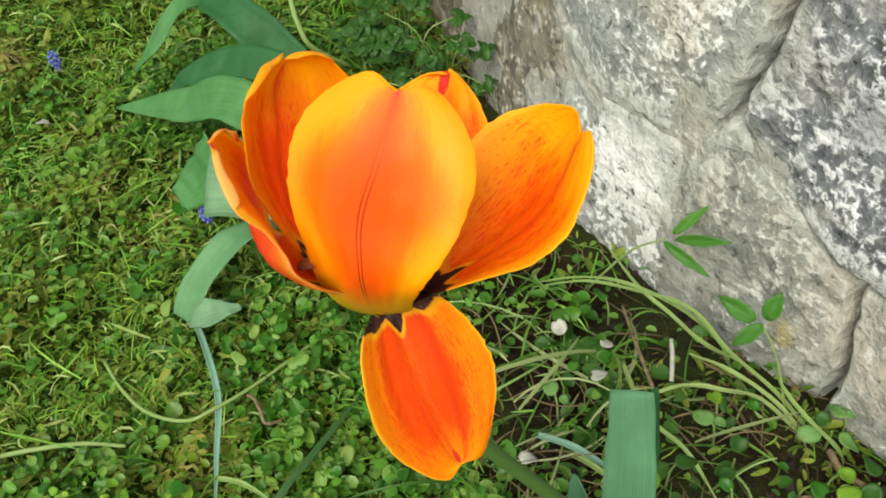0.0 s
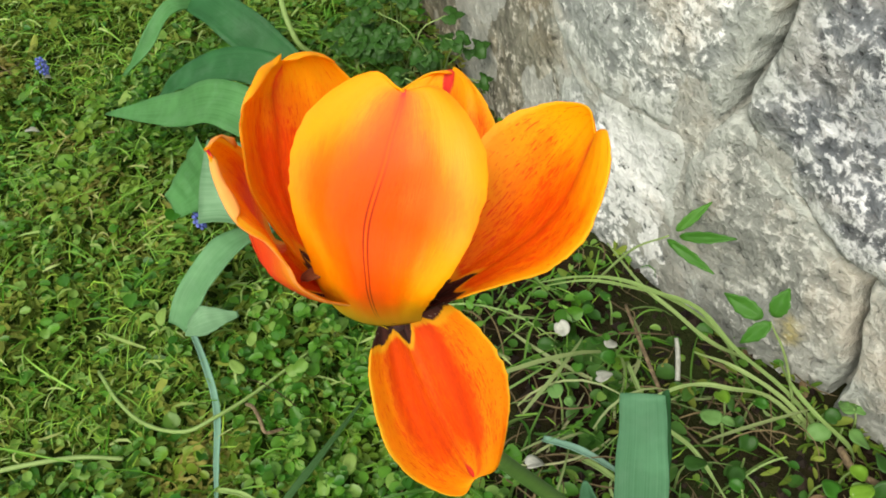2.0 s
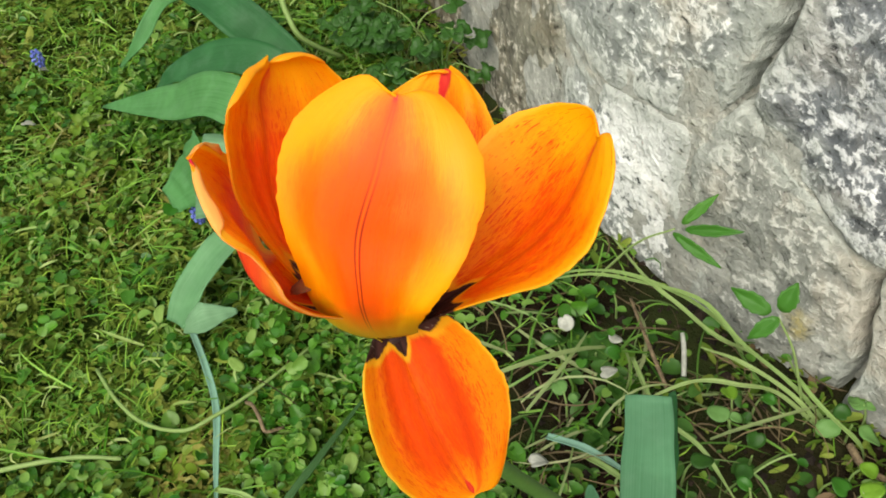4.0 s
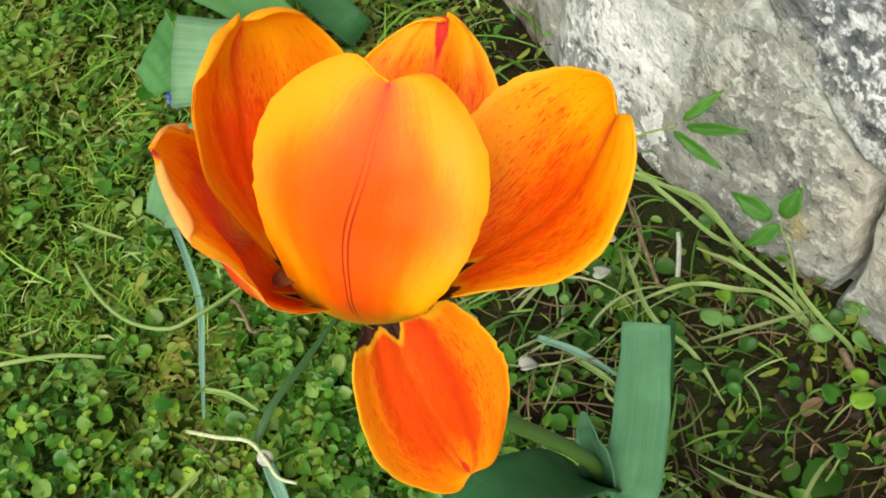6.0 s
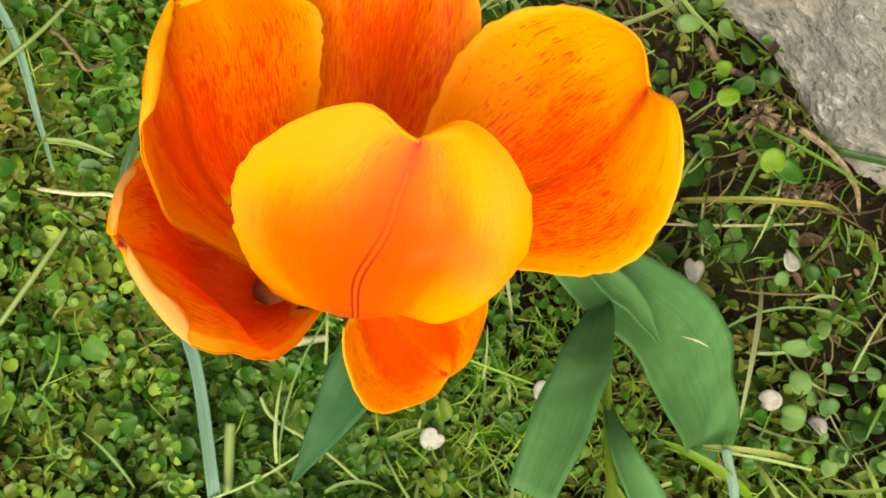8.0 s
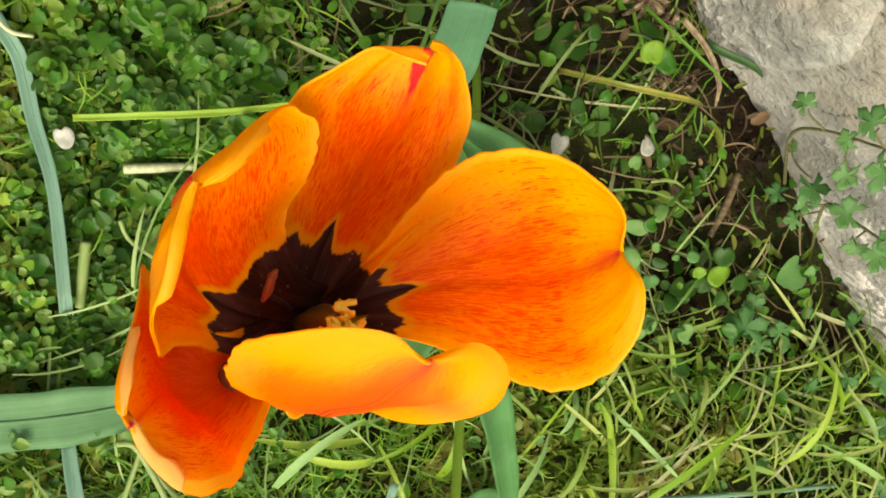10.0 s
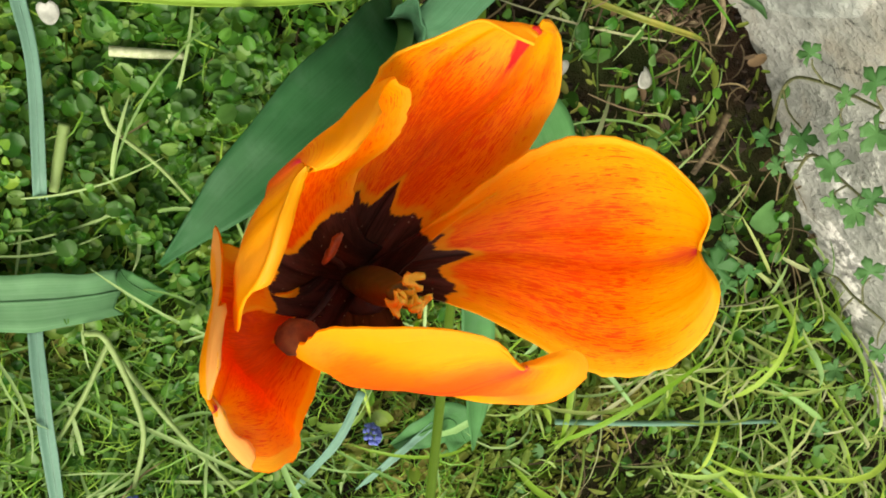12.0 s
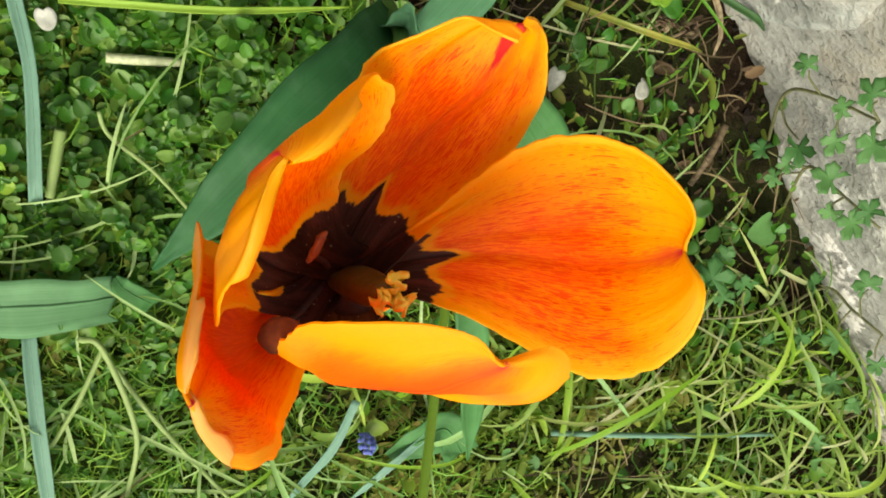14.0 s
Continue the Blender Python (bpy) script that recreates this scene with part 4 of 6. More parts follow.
def build_tulip():
    t = thing("tulip", (0.115, 0.262, 0), "open orange and yellow tulip with one drooping petal", "flower")
    bez = lambda P, n: np.array([(1 - k) ** 3 * P[0] + 3 * k * (1 - k) ** 2 * P[1] + 3 * k * k * (1 - k) * P[2] + k ** 3 * P[3] for k in np.linspace(0, 1, n)])
    up = bez([BASE - (0, 0, 0.001), BASE + (0.006, 0.01, -0.1), KNOT + (-0.01, -0.01, 0.09), KNOT], 10)
    part("stem", tube("stem", np.vstack([up, [(0.108, 0.258, 0.06), (0.115, 0.262, -0.02)]]), [0.0042, 0.0034, 0.0034, 0.0036, 0.004, 0.0048], STEM, 60, 12), t)
    petal("E", IN_WARM, t, "upright yellow-orange petal closing the cup, notched tip", (), 1, crease=0.0002)
    petal("D", IN_WARM, t, "wide spread orange petal with notched tip", (), 2, bow=-0.18, crease=0.0005)
    petal("C", IN_STREAK, t, "orange petal with a crimson streak at its tip", (), 3)
    petal("B", IN_MID, t, "orange petal with its rim folded inwards", ((1, 0.024, 0.2), (-1, 0.02, 0.08)), 4, OUTER_WARM, crease=0.0007, claw=((0.1, 0.75), (0.2, 0.7), (0.25, 0.68), (0.3, 0.7), (0.35, 0.78), (0.4, 0.9), (0.47, 1.0)))
    petal("A", IN_DEEP, t, "red-orange petal with pale rims folded inwards", ((1, 0.023, 0.15), (-1, 0.016, 0.14)), 5, OUTER_PALE, crease=0.0005, even=True)
    petal("F", IN_DROOP, t, "drooping red-orange petal hanging down from the cup", (), 6)
    # first blob: dark plate added to close the gap behind the upright petal's foot
    part("receptacle", blob("receptacle", (0.0166, 0.2109, 0.3975), (0.0055, 0.0034, 0.0012), FILAMENT, 3), t)
    part("receptacle", blob("receptacle", BASE + (0.0005, 0.0005, 0.0), (0.0048, 0.0048, 0.0035), FILAMENT, 2), t)
    # pistil with its three-lobed stigma
    top = np.array((0.0192, 0.223, 0.422))
    ax = unit(top - BASE)
    a = unit(np.cross(ax, (0.2, 1, 0.1)))
    b = np.cross(ax, a)
    rows = []
    for k in np.linspace(0, 1, 14):
        r = 0.0036 * (0.85 + 0.35 * math.sin(math.pi * min(1, k * 1.15)))
        rows.append([BASE + (top - BASE) * k + (a * math.cos(x) + b * math.sin(x)) * r * (1 + 0.16 * math.cos(3 * x)) for x in np.linspace(0, 2 * math.pi, 24, endpoint=False)])
    g = np.array(rows)
    m = 24
    faces = [(i * m + j, i * m + (j + 1) % m, (i + 1) * m + (j + 1) % m, (i + 1) * m + j) for i in range(13) for j in range(m)]
    faces.append(tuple(range(13 * m, 14 * m)))
    ovary = part("pistil", mesh_from("pistil", g.reshape(-1, 3), faces, [OVARY]), t, "olive-brown pistil")
    for i in range(3):
        th = i * 2 * math.pi / 3 + 0.5
        out = a * math.cos(th) + b * math.sin(th)
        side = np.cross(ax, out)
        n_u, n_s = 14, 9
        gr = np.zeros((n_u, n_s, 3))
        for iu, uu in enumerate(np.linspace(0, 1, n_u)):
            for js, sv in enumerate(np.linspace(-1, 1, n_s)):
                curl = 0.0011 * math.sin(uu * 15 + i * 2) * sv
                gr[iu, js] = top + ax * (0.0004 + 0.0028 * math.sin(uu * 2.9) + 0.0009 * abs(sv) + curl) + out * (0.0048 * uu) + side * (0.0013 * math.sin(uu * 9 + i) + sv * (0.0011 + 0.0009 * uu))
        uvg = np.stack(np.meshgrid(np.linspace(0, 1, n_s), np.linspace(0, 1, n_u)), -1)
        part("stigma_lobe", sheet("stigma_lobe", gr, uvg, [STIGMA], 0.0009), ovary, "ruffled yellow stigma lobe")
    # stamens left in the cup
    f = part("stamen", tube("stamen", [BASE + (-0.003, 0.004, 0.003), (0.0095, 0.223, 0.4005), (0.0048, 0.2288, 0.4103)], [0.001, 0.0008, 0.0006], FILAMENT, 10, 6), t, "dark stamen")
    part("anther", tube("anther", [(0.0036, 0.2272, 0.4104), (0.0052, 0.2302, 0.4118), (0.0063, 0.2328, 0.4118), (0.0076, 0.2346, 0.4122)], [0.0005, 0.0012, 0.001, 0.0011, 0.0004], ANTHER, 16, 8, 3, 0.15), f, "narrow red-brown anther")
    f = part("stamen", tube("stamen", [BASE + (-0.004, 0.001, 0.003), (0.004, 0.2145, 0.405), (-0.002, 0.2145, 0.415)], [0.001, 0.0008, 0.0006], FILAMENT, 10, 6), t, "dark stamen")
    part("anther", blob("anther", (-0.0038, 0.2135, 0.4174), (0.0052, 0.004, 0.0013), ANTHER_DARK, 4, 0.25, (-23, -8, 20)), f, "rounded brown anther resting on a petal")
    # leaves
    part("leaf", leaf_sheet("leaf", [KNOT + (0.004, 0.002, -0.02), (0.072, 0.237, 0.175), (0.027, 0.207, 0.205), (-0.029, 0.151, 0.196)], [0.011, 0.018, 0.021, 0.0195, 0.013, 0.001],
                            [LEAF_DARK, LEAF_DARK], (0.1, 0.35, 1), 0.22, 0.0009, 0.001, 1), t, "long dark green leaf")
    part("leaf", leaf_sheet("leaf", [KNOT + (0.006, -0.004, -0.02), (0.113, 0.247, 0.13), (0.1195, 0.274, 0.178), (0.123, 0.298, 0.209)], [0.012, 0.0155, 0.0145, 0.0128, 0.0112],
                            [LEAF_BLUE, LEAF_BLUE], (-0.25, -1, 0.5), 0.16, 0.0009, 0.0006, 2), t, "upright leaf with a cut-off top")
    part("leaf_fold", leaf_sheet("leaf_fold", [(0.124, 0.249, 0.135), (0.1325, 0.276, 0.178), (0.1345, 0.299, 0.2075)], [0.001, 0.0035, 0.004, 0.0035],
                                 [LEAF_DARK, LEAF_DARK], (0.8, -0.6, 0.4), 0.1, 0.0008, 0.0004, 7), t, "dark folded-back edge of the cut leaf")
    part("leaf", leaf_sheet("leaf", [KNOT + (0.002, -0.004, -0.008), (0.0965, 0.2515, 0.152), (0.092, 0.259, 0.17), (0.0885, 0.266, 0.184)], [0.008, 0.0105, 0.0095, 0.006, 0.001],
                            [LEAF_BLUE, LEAF_BLUE], (-0.6, -0.7, 0.5), 0.5, 0.0008, 0.0008, 3), t, "small curled leaf")
    broad = part("leaf", leaf_sheet("leaf", [KNOT + (0.008, 0.0, -0.03), (0.143, 0.222, 0.105), (0.187, 0.175, 0.095), (0.207, 0.13, 0.06), (0.2195, 0.088, 0.024)], [0.005, 0.012, 0.024, 0.031, 0.032, 0.027, 0.012],
                                    [LEAF, LEAF], (0.3, -0.1, 1), 0.12, 0.0009, 0.0022, 4, 44, 17, torn=0.007), t, "broad arching leaf with a torn end")
    part("leaf_fold", leaf_sheet("leaf_fold", [(0.141, 0.226, 0.113), (0.15, 0.211, 0.12), (0.163, 0.193, 0.118), (0.176, 0.168, 0.106)], [0.003, 0.008, 0.009, 0.006, 0.001],
                                 [LEAF, LEAF], (0.5, -0.2, 1), 0.35, 0.0008, 0.0006, 6), broad, "lighter fold standing up from the leaf")
    part("leaf_scar", tube("leaf_scar", [(0.1905, 0.1705, 0.1005), (0.199, 0.166, 0.1), (0.206, 0.161, 0.0955)], [0.0002, 0.0008, 0.0002], STRAW_PALE, 8, 5), broad, "small pale tear")
    return t


build_tulip()


def leaning_stem():
    """A second tulip's stem that leans over the soil, with a narrow leaf."""
    t = thing("leaning_tulip", (0.191, 0.277, 0), "leaning yellow-green tulip stem with two leaves", "flower stem")
    part("stem", tube("stem", [(0.195, 0.285, -0.02), (0.17, 0.233, 0.05), (0.127, 0.146, 0.15), (0.105, 0.103, 0.2), (0.062, 0.016, 0.3)], [0.003, 0.0027, 0.0025, 0.0024, 0.0022], BUD_STEM, 30, 10), t)
    part("leaf", leaf_sheet("leaf", [(0.157, 0.207, 0.078), (0.142, 0.192, 0.118), (0.1213, 0.1709, 0.1500), (0.1013, 0.1472, 0.1620), (0.077, 0.1155, 0.165)], [0.003, 0.0065, 0.0105, 0.0135, 0.015, 0.0145, 0.012],
                            [LEAF, LEAF], (-0.3, 0.5, 1), 0.2, 0.0009, 0.001, 5), t, "arching leaf with a torn tip")
    part("leaf", leaf_sheet("leaf", [(0.128, 0.149, 0.147), (0.122, 0.128, 0.178), (0.127, 0.104, 0.178), (0.135, 0.075, 0.163), (0.147, 0.025, 0.135), (0.16, -0.03, 0.1)],
                            [0.0015, 0.0055, 0.0085, 0.0105, 0.0095, 0.007, 0.001], [LEAF, LEAF], (0.1, 0.3, 1), 0.3, 0.0008, 0.0005, 8), t)


leaning_stem()


def leafy_clump():
    """The flowerless bulb plant behind the tulip, with folded pale leaves."""
    t = thing("bulb_plant", (-0.02, 0.62, 0), "flowerless bulb plant with wide folded grey-green leaves", "plant")
    part("leaf", leaf_sheet("leaf", [(-0.02, 0.585, 0.03), (-0.06, 0.58, 0.095), (-0.11, 0.588, 0.12), (-0.165, 0.603, 0.118)], [0.012, 0.028, 0.033, 0.034], [LEAF_PALE, LEAF_PALE], (0.1, -0.75, 1), -0.12, 0.0009, 0.001, 11), t, "pale leaf broken off square")
    part("leaf", leaf_sheet("leaf", [(-0.16, 0.625, 0.11), (-0.185, 0.64, 0.08), (-0.215, 0.65, 0.05)], [0.03, 0.022, 0.012], [LEAF, LEAF], (0, -0.8, 1), 0.1, 0.0009, 0.001, 12), t, "hanging leaf end")
    part("leaf", leaf_sheet("leaf", [(-0.11, 0.595, 0.07), (-0.15, 0.565, 0.075), (-0.18, 0.54, 0.055), (-0.197, 0.522, 0.035)], [0.012, 0.014, 0.014, 0.009], [LEAF_FLAT, LEAF_FLAT], (-0.5, -0.2, 1), 0.3, 0.0009, 0.0008, 13, turn=(0, 25)), t)
    part("leaf", leaf_sheet("leaf", [(-0.19, 0.515, 0.035), (-0.17, 0.512, 0.05), (-0.145, 0.52, 0.045)], [0.003, 0.013, 0.002], [LEAF_PALE, LEAF_PALE], (0, -0.4, 1), 0.2, 0.0009, 0.0005, 14), t, "pale torn leaf tip")
    part("leaf", leaf_sheet("leaf", [(-0.05, 0.64, 0.05), (-0.142, 0.69, 0.12), (-0.219, 0.752, 0.08), (-0.314, 0.825, 0.03)], [0.014, 0.022, 0.018, 0.001], [LEAF, LEAF], (0, -0.7, 1), 0.15, 0.0009, 0.001, 15), t)
    part("leaf", leaf_sheet("leaf", [(-0.03, 0.68, 0.05), (-0.12, 0.735, 0.125), (-0.2, 0.775, 0.1), (-0.245, 0.80, 0.06)], [0.014, 0.018, 0.014, 0.002], [LEAF_DARK, LEAF_DARK], (0, -0.6, 1), 0.15, 0.0009, 0.001, 16), t)
    part("leaf", leaf_sheet("leaf", [(-0.07, 0.78, 0.02), (-0.126, 0.841, 0.06), (-0.163, 0.868, 0.09), (-0.2, 0.905, 0.1), (-0.25, 0.97, 0.08)], [0.014, 0.022, 0.021, 0.019, 0.006], [LEAF_DARK, LEAF_DARK], (-0.2, -0.6, 1), 0.3, 0.0009, 0.001, 17), t)
    part("leaf", leaf_sheet("leaf", [(-0.2, 0.93, 0.08), (-0.235, 0.9, 0.1), (-0.27, 0.87, 0.07), (-0.3, 0.875, 0.04)], [0.008, 0.009, 0.007, 0.001], [LEAF, LEAF], (0, -0.6, 1), 0.3, 0.0008, 0.001, 18), t)
    part("stalk", tube("stalk", [(-0.12, 0.93, 0.12), (-0.118, 0.889, 0.1), (-0.111, 0.866, 0.08), (-0.1, 0.857, 0.06), (-0.066, 0.874, 0.02)], [0.003, 0.003, 0.0028, 0.0025], BLADE, 24, 8), t, "arched pale green stalk")


leafy_clump()

# ---- single blades and stalks on the lawn ----
LAID = []


def flat_blade(points, width, mat, label, seed=0, cup=0.5, blunt=False):
    pts = np.array(points)
    LAID.append(spline(pts, 14))
    t = thing("grass_blade", (pts[0][0], pts[0][1], 0), label, "grass blade", "loose grass blades")
    part("blade", leaf_sheet("blade", pts, [width * 0.45, width * 0.5, width * 0.5, width * 0.42, width * (0.42 if blunt else 0.12)], [mat, mat], (0, 0, 1), cup, 0.0005, 0.0003, seed, 26, 7, torn=width * 0.12 if blunt else 0.0), t)
    if width > 0.008:
        part("midrib", tube("midrib", pts + (0, 0, 0.0004), [width * 0.02, width * 0.035, width * 0.02], mat, 24, 6), t, "raised midrib")


def round_stalk(points, radius, mat, label, name="stalk", category="stalk"):
    pts = np.array(points)
    LAID.append(spline(pts, 14))
    t = thing(name, (pts[0][0], pts[0][1], 0), label, category, "loose stalks")
    part("shaft", tube("shaft", pts, [radius, radius, radius * 0.8], mat, 24, 7, int(abs(pts[0][0]) * 1e4), 0.02), t)


flat_blade([(-0.19, 0.527, 0.02), (-0.173, 0.486, 0.024), (-0.16, 0.444, 0.024), (-0.157, 0.4, 0.02), (-0.154, 0.358, 0.016)], 0.0054, BLADE_BLUE, "flat blue-green grass blade lying on the lawn", 1)
round_stalk([(-0.164, 0.348, 0.02), (-0.14, 0.338, 0.028), (-0.118, 0.332, 0.03), (-0.106, 0.318, 0.03), (-0.098, 0.306, 0.027), (-0.086, 0.302, 0.024)], 0.0015, STRAW_PALE, "bleached curled stalk lying on the lawn")
flat_blade([(-0.106, 0.318, 0.022), (-0.101, 0.305, 0.022), (-0.096, 0.29, 0.018), (-0.094, 0.254, 0.018), (-0.089, 0.21, 0.024), (-0.093, 0.136, 0.026)], 0.0092, BLADE_BLUE, "long blue-green grass blade lying on the lawn", 2, 0.35, True)
round_stalk([(-0.264, 0.498, 0.018), (-0.242, 0.465, 0.02), (-0.215, 0.439, 0.022), (-0.184, 0.429, 0.022), (-0.161, 0.436, 0.026), (-0.138, 0.452, 0.024), (-0.113, 0.474, 0.022), (-0.087, 0.498, 0.02)], 0.0016, BLADE, "curved pale green stalk lying on the lawn")
round_stalk([(-0.36, 0.405, 0.016), (-0.326, 0.412, 0.02), (-0.292, 0.415, 0.022), (-0.261, 0.416, 0.022), (-0.229, 0.412, 0.02)], 0.002, BLADE, "light green stalk lying on the lawn")
flat_blade([(-0.155, 0.378, 0.02), (-0.135, 0.371, 0.022), (-0.115, 0.359, 0.018)], 0.004, BLADE, "short green grass blade", 3)
flat_blade([(-0.115, 0.335, 0.02), (-0.102, 0.356, 0.03), (-0.079, 0.387, 0.032), (-0.047, 0.439, 0.025)], 0.006, BLADE_DARK, "dark green grass blade", 4)
round_stalk([(-0.202, 0.269, 0.018), (-0.171, 0.298, 0.022), (-0.151, 0.32, 0.02)], 0.0018, BLADE, "pale green stalk on the lawn")
round_stalk([(-0.054, 0.19, 0.026), (-0.052, 0.18, 0.024), (-0.046, 0.171, 0.022), (-0.029, 0.155, 0.02), (-0.017, 0.141, 0.02), (-0.006, 0.125, 0.016)], 0.0014, BLADE, "pale curled stalk on the lawn")
round_stalk([(-0.048, 0.22, 0.017), (-0.027, 0.2185, 0.018), (-0.006, 0.217, 0.017)], 0.0032, STRAW_PALE, "dry hollow straw piece lying on the lawn", "straw_piece", "straw")
round_stalk([(-0.076, 0.178, 0.018), (-0.081, 0.158, 0.018), (-0.086, 0.137, 0.017)], 0.0036, BLADE, "cut-off olive green stalk on the lawn")
flat_blade([(-0.104, 0.056, 0.03), (-0.104, 0.004, 0.035), (-0.103, -0.072, 0.03), (-0.1, -0.14, 0.02)], 0.0095, BLADE_BLUE, "wide grey-green grass blade", 5)
flat_blade([(-0.19, 0.08, 0.022), (-0.14, 0.077, 0.035), (-0.1, 0.076, 0.04), (-0.07, 0.075, 0.036), (-0.054, 0.074, 0.028)], 0.037, LEAF_FLAT, "broad grey-green leaf with a torn end lying on the lawn", 6, 0.15, True)
flat_blade([(-0.03, 0.064, 0.02), (-0.036, 0.072, 0.032), (-0.047, 0.082, 0.036), (-0.052, 0.088, 0.03)], 0.015, LEAF, "short dark green leaf in the lawn", 34, 0.2)
round_stalk([(-0.062, 0.042, 0.032), (-0.08, 0.005, 0.03), (-0.099, -0.029, 0.022)], 0.0018, BLADE, "pale green stalk on the lawn")
round_stalk([(-0.075, 0.055, 0.045), (-0.062, 0.045, 0.042), (-0.046, -0.015, 0.042), (-0.055, -0.068, 0.03)], 0.002, BLADE, "bent green stalk on the lawn")
round_stalk([(-0.061, 0.035, 0.03), (-0.03, -0.018, 0.034), (0.016, -0.091, 0.024)], 0.0018, BLADE, "green stalk on the lawn")
flat_blade([(0.095, -0.002, 0.055), (0.08, -0.039, 0.05), (0.062, -0.072, 0.035), (0.05, -0.1, 0.02)], 0.0065, BLADE_BLUE, "pale blue-green grass blade", 7)
flat_blade([(0.15, -0.04, 0.045), (0.119, -0.069, 0.04), (0.098, -0.099, 0.025)], 0.006, BLADE_BLUE, "pale grey-green grass blade", 8)
flat_blade([(-0.069, 0.255, 0.05), (-0.03, 0.253, 0.054), (0.01, 0.251, 0.055), (0.05, 0.2515, 0.053), (0.09, 0.253, 0.046)], 0.0042, BUD_STEM, "long light green grass blade", 9)
round_stalk([(0.253, -0.062, 0.03), (0.35, -0.075, 0.034), (0.46, -0.092, 0.028)], 0.0022, BLADE_BLUE, "straight blue-green stalk over the soil")
flat_blade([(0.283, 0.375, 0.004), (0.257, 0.399, 0.030), (0.228, 0.423, 0.040), (0.204, 0.443, 0.036)], 0.0036, BLADE, "long arching grass blade beside the wall", 20, 0.4)
flat_blade([(0.286, 0.379, 0.004), (0.261, 0.405, 0.030), (0.231, 0.436, 0.045), (0.211, 0.475, 0.050), (0.174, 0.502, 0.045), (0.138, 0.525, 0.035), (0.096, 0.536, 0.020)], 0.0036, BLADE, "long arching grass blade beside the wall", 21, 0.4)
flat_blade([(0.241, 0.452, 0.006), (0.235, 0.461, 0.020), (0.220, 0.471, 0.035), (0.197, 0.488, 0.045), (0.163, 0.513, 0.045), (0.130, 0.530, 0.035), (0.101, 0.541, 0.020)], 0.0036, BLADE, "long arching grass blade beside the wall", 22, 0.4)
flat_blade([(0.279, 0.382, 0.004), (0.248, 0.401, 0.030), (0.218, 0.402, 0.045), (0.199, 0.408, 0.045), (0.181, 0.413, 0.035), (0.144, 0.411, 0.015)], 0.0036, BLADE, "long arching grass blade beside the wall", 23, 0.4)
flat_blade([(0.253, 0.450, 0.006), (0.219, 0.456, 0.030), (0.195, 0.477, 0.045), (0.177, 0.506, 0.045), (0.162, 0.568, 0.030)], 0.0036, BLADE, "long arching grass blade beside the wall", 24, 0.4)
flat_blade([(0.299, 0.357, 0.004), (0.293, 0.361, 0.020), (0.273, 0.374, 0.040), (0.262, 0.396, 0.045), (0.261, 0.424, 0.040)], 0.0036, BLADE, "long arching grass blade beside the wall", 25, 0.4)
flat_blade([(0.156, 0.452, 0.020), (0.162, 0.393, 0.035), (0.185, 0.364, 0.030), (0.203, 0.333, 0.010)], 0.0036, BLADE, "long arching grass blade beside the wall", 26, 0.4)
flat_blade([(0.083, 0.391, 0.022), (0.108, 0.373, 0.030), (0.135, 0.355, 0.022)], 0.0055, BLADE_BLUE, "flat pale green grass blade over the soil", 30)
flat_blade([(0.107, 0.372, 0.022), (0.119, 0.357, 0.030), (0.135, 0.345, 0.022)], 0.0045, BLADE, "flat light green grass blade over the soil", 31)
round_stalk([(0.177, 0.427, 0.012), (0.170, 0.458, 0.024), (0.168, 0.514, 0.012)], 0.0016, TWIG, "thin brown dry stem on the soil", "twig", "twig")
round_stalk([(0.287, 0.360, 0.020), (0.290, 0.341, 0.022), (0.309, 0.332, 0.012)], 0.0028, TWIG, "red-brown dead stem at the foot of the wall", "twig", "twig")
flat_blade([(0.181, -0.069, 0.03), (0.164, -0.041, 0.04), (0.145, -0.045, 0.045), (0.123, -0.06, 0.035)], 0.03, LEAF, "broad dark green leaf in the grass", 32, 0.2)
flat_blade([(0.217, 0.096, 0.05), (0.217, 0.068, 0.045), (0.217, 0.032, 0.025)], 0.0062, BLADE_BLUE, "short pale blue-green grass blade", 33)
round_stalk([(0.19, 0.43, 0.02), (0.193, 0.446, 0.03), (0.1945, 0.459, 0.034)], 0.002, WHITE, "white plastic-like stick on the soil", "white_stick", "stick")
round_stalk([(-0.137, 0.446, 0.025), (-0.130, 0.438, 0.032), (-0.123, 0.424, 0.034), (-0.118, 0.413, 0.034), (-0.107, 0.420, 0.026)], 0.0015, TWIG, "curled brown dead stalk on the lawn")
round_stalk([(0.385, 0.168, 0.008), (0.37, 0.148, 0.016), (0.357, 0.125, 0.014)], 0.0028, TWIG, "brown dry twig on the soil", "twig", "twig")
flat_blade([(0.245, 0.256, 0.008), (0.277, 0.244, 0.04), (0.304, 0.236, 0.042), (0.327, 0.23, 0.038), (0.349, 0.224, 0.02)], 0.0042, YELLOWING, "long yellowing grass blade over the soil", 35, 0.4)
flat_blade([(0.329, 0.284, 0.03), (0.344, 0.263, 0.034), (0.358, 0.239, 0.026), (0.364, 0.22, 0.012)], 0.0046, STRAW_TAN, "dry tan grass blade on the soil", 36, 0.4)
flat_blade([(0.35, 0.268, 0.024), (0.356, 0.261, 0.03), (0.379, 0.249, 0.034), (0.392, 0.24, 0.028)], 0.0055, BLADE_DARK, "dark green grass blade against the wall's foot", 37, 0.4)


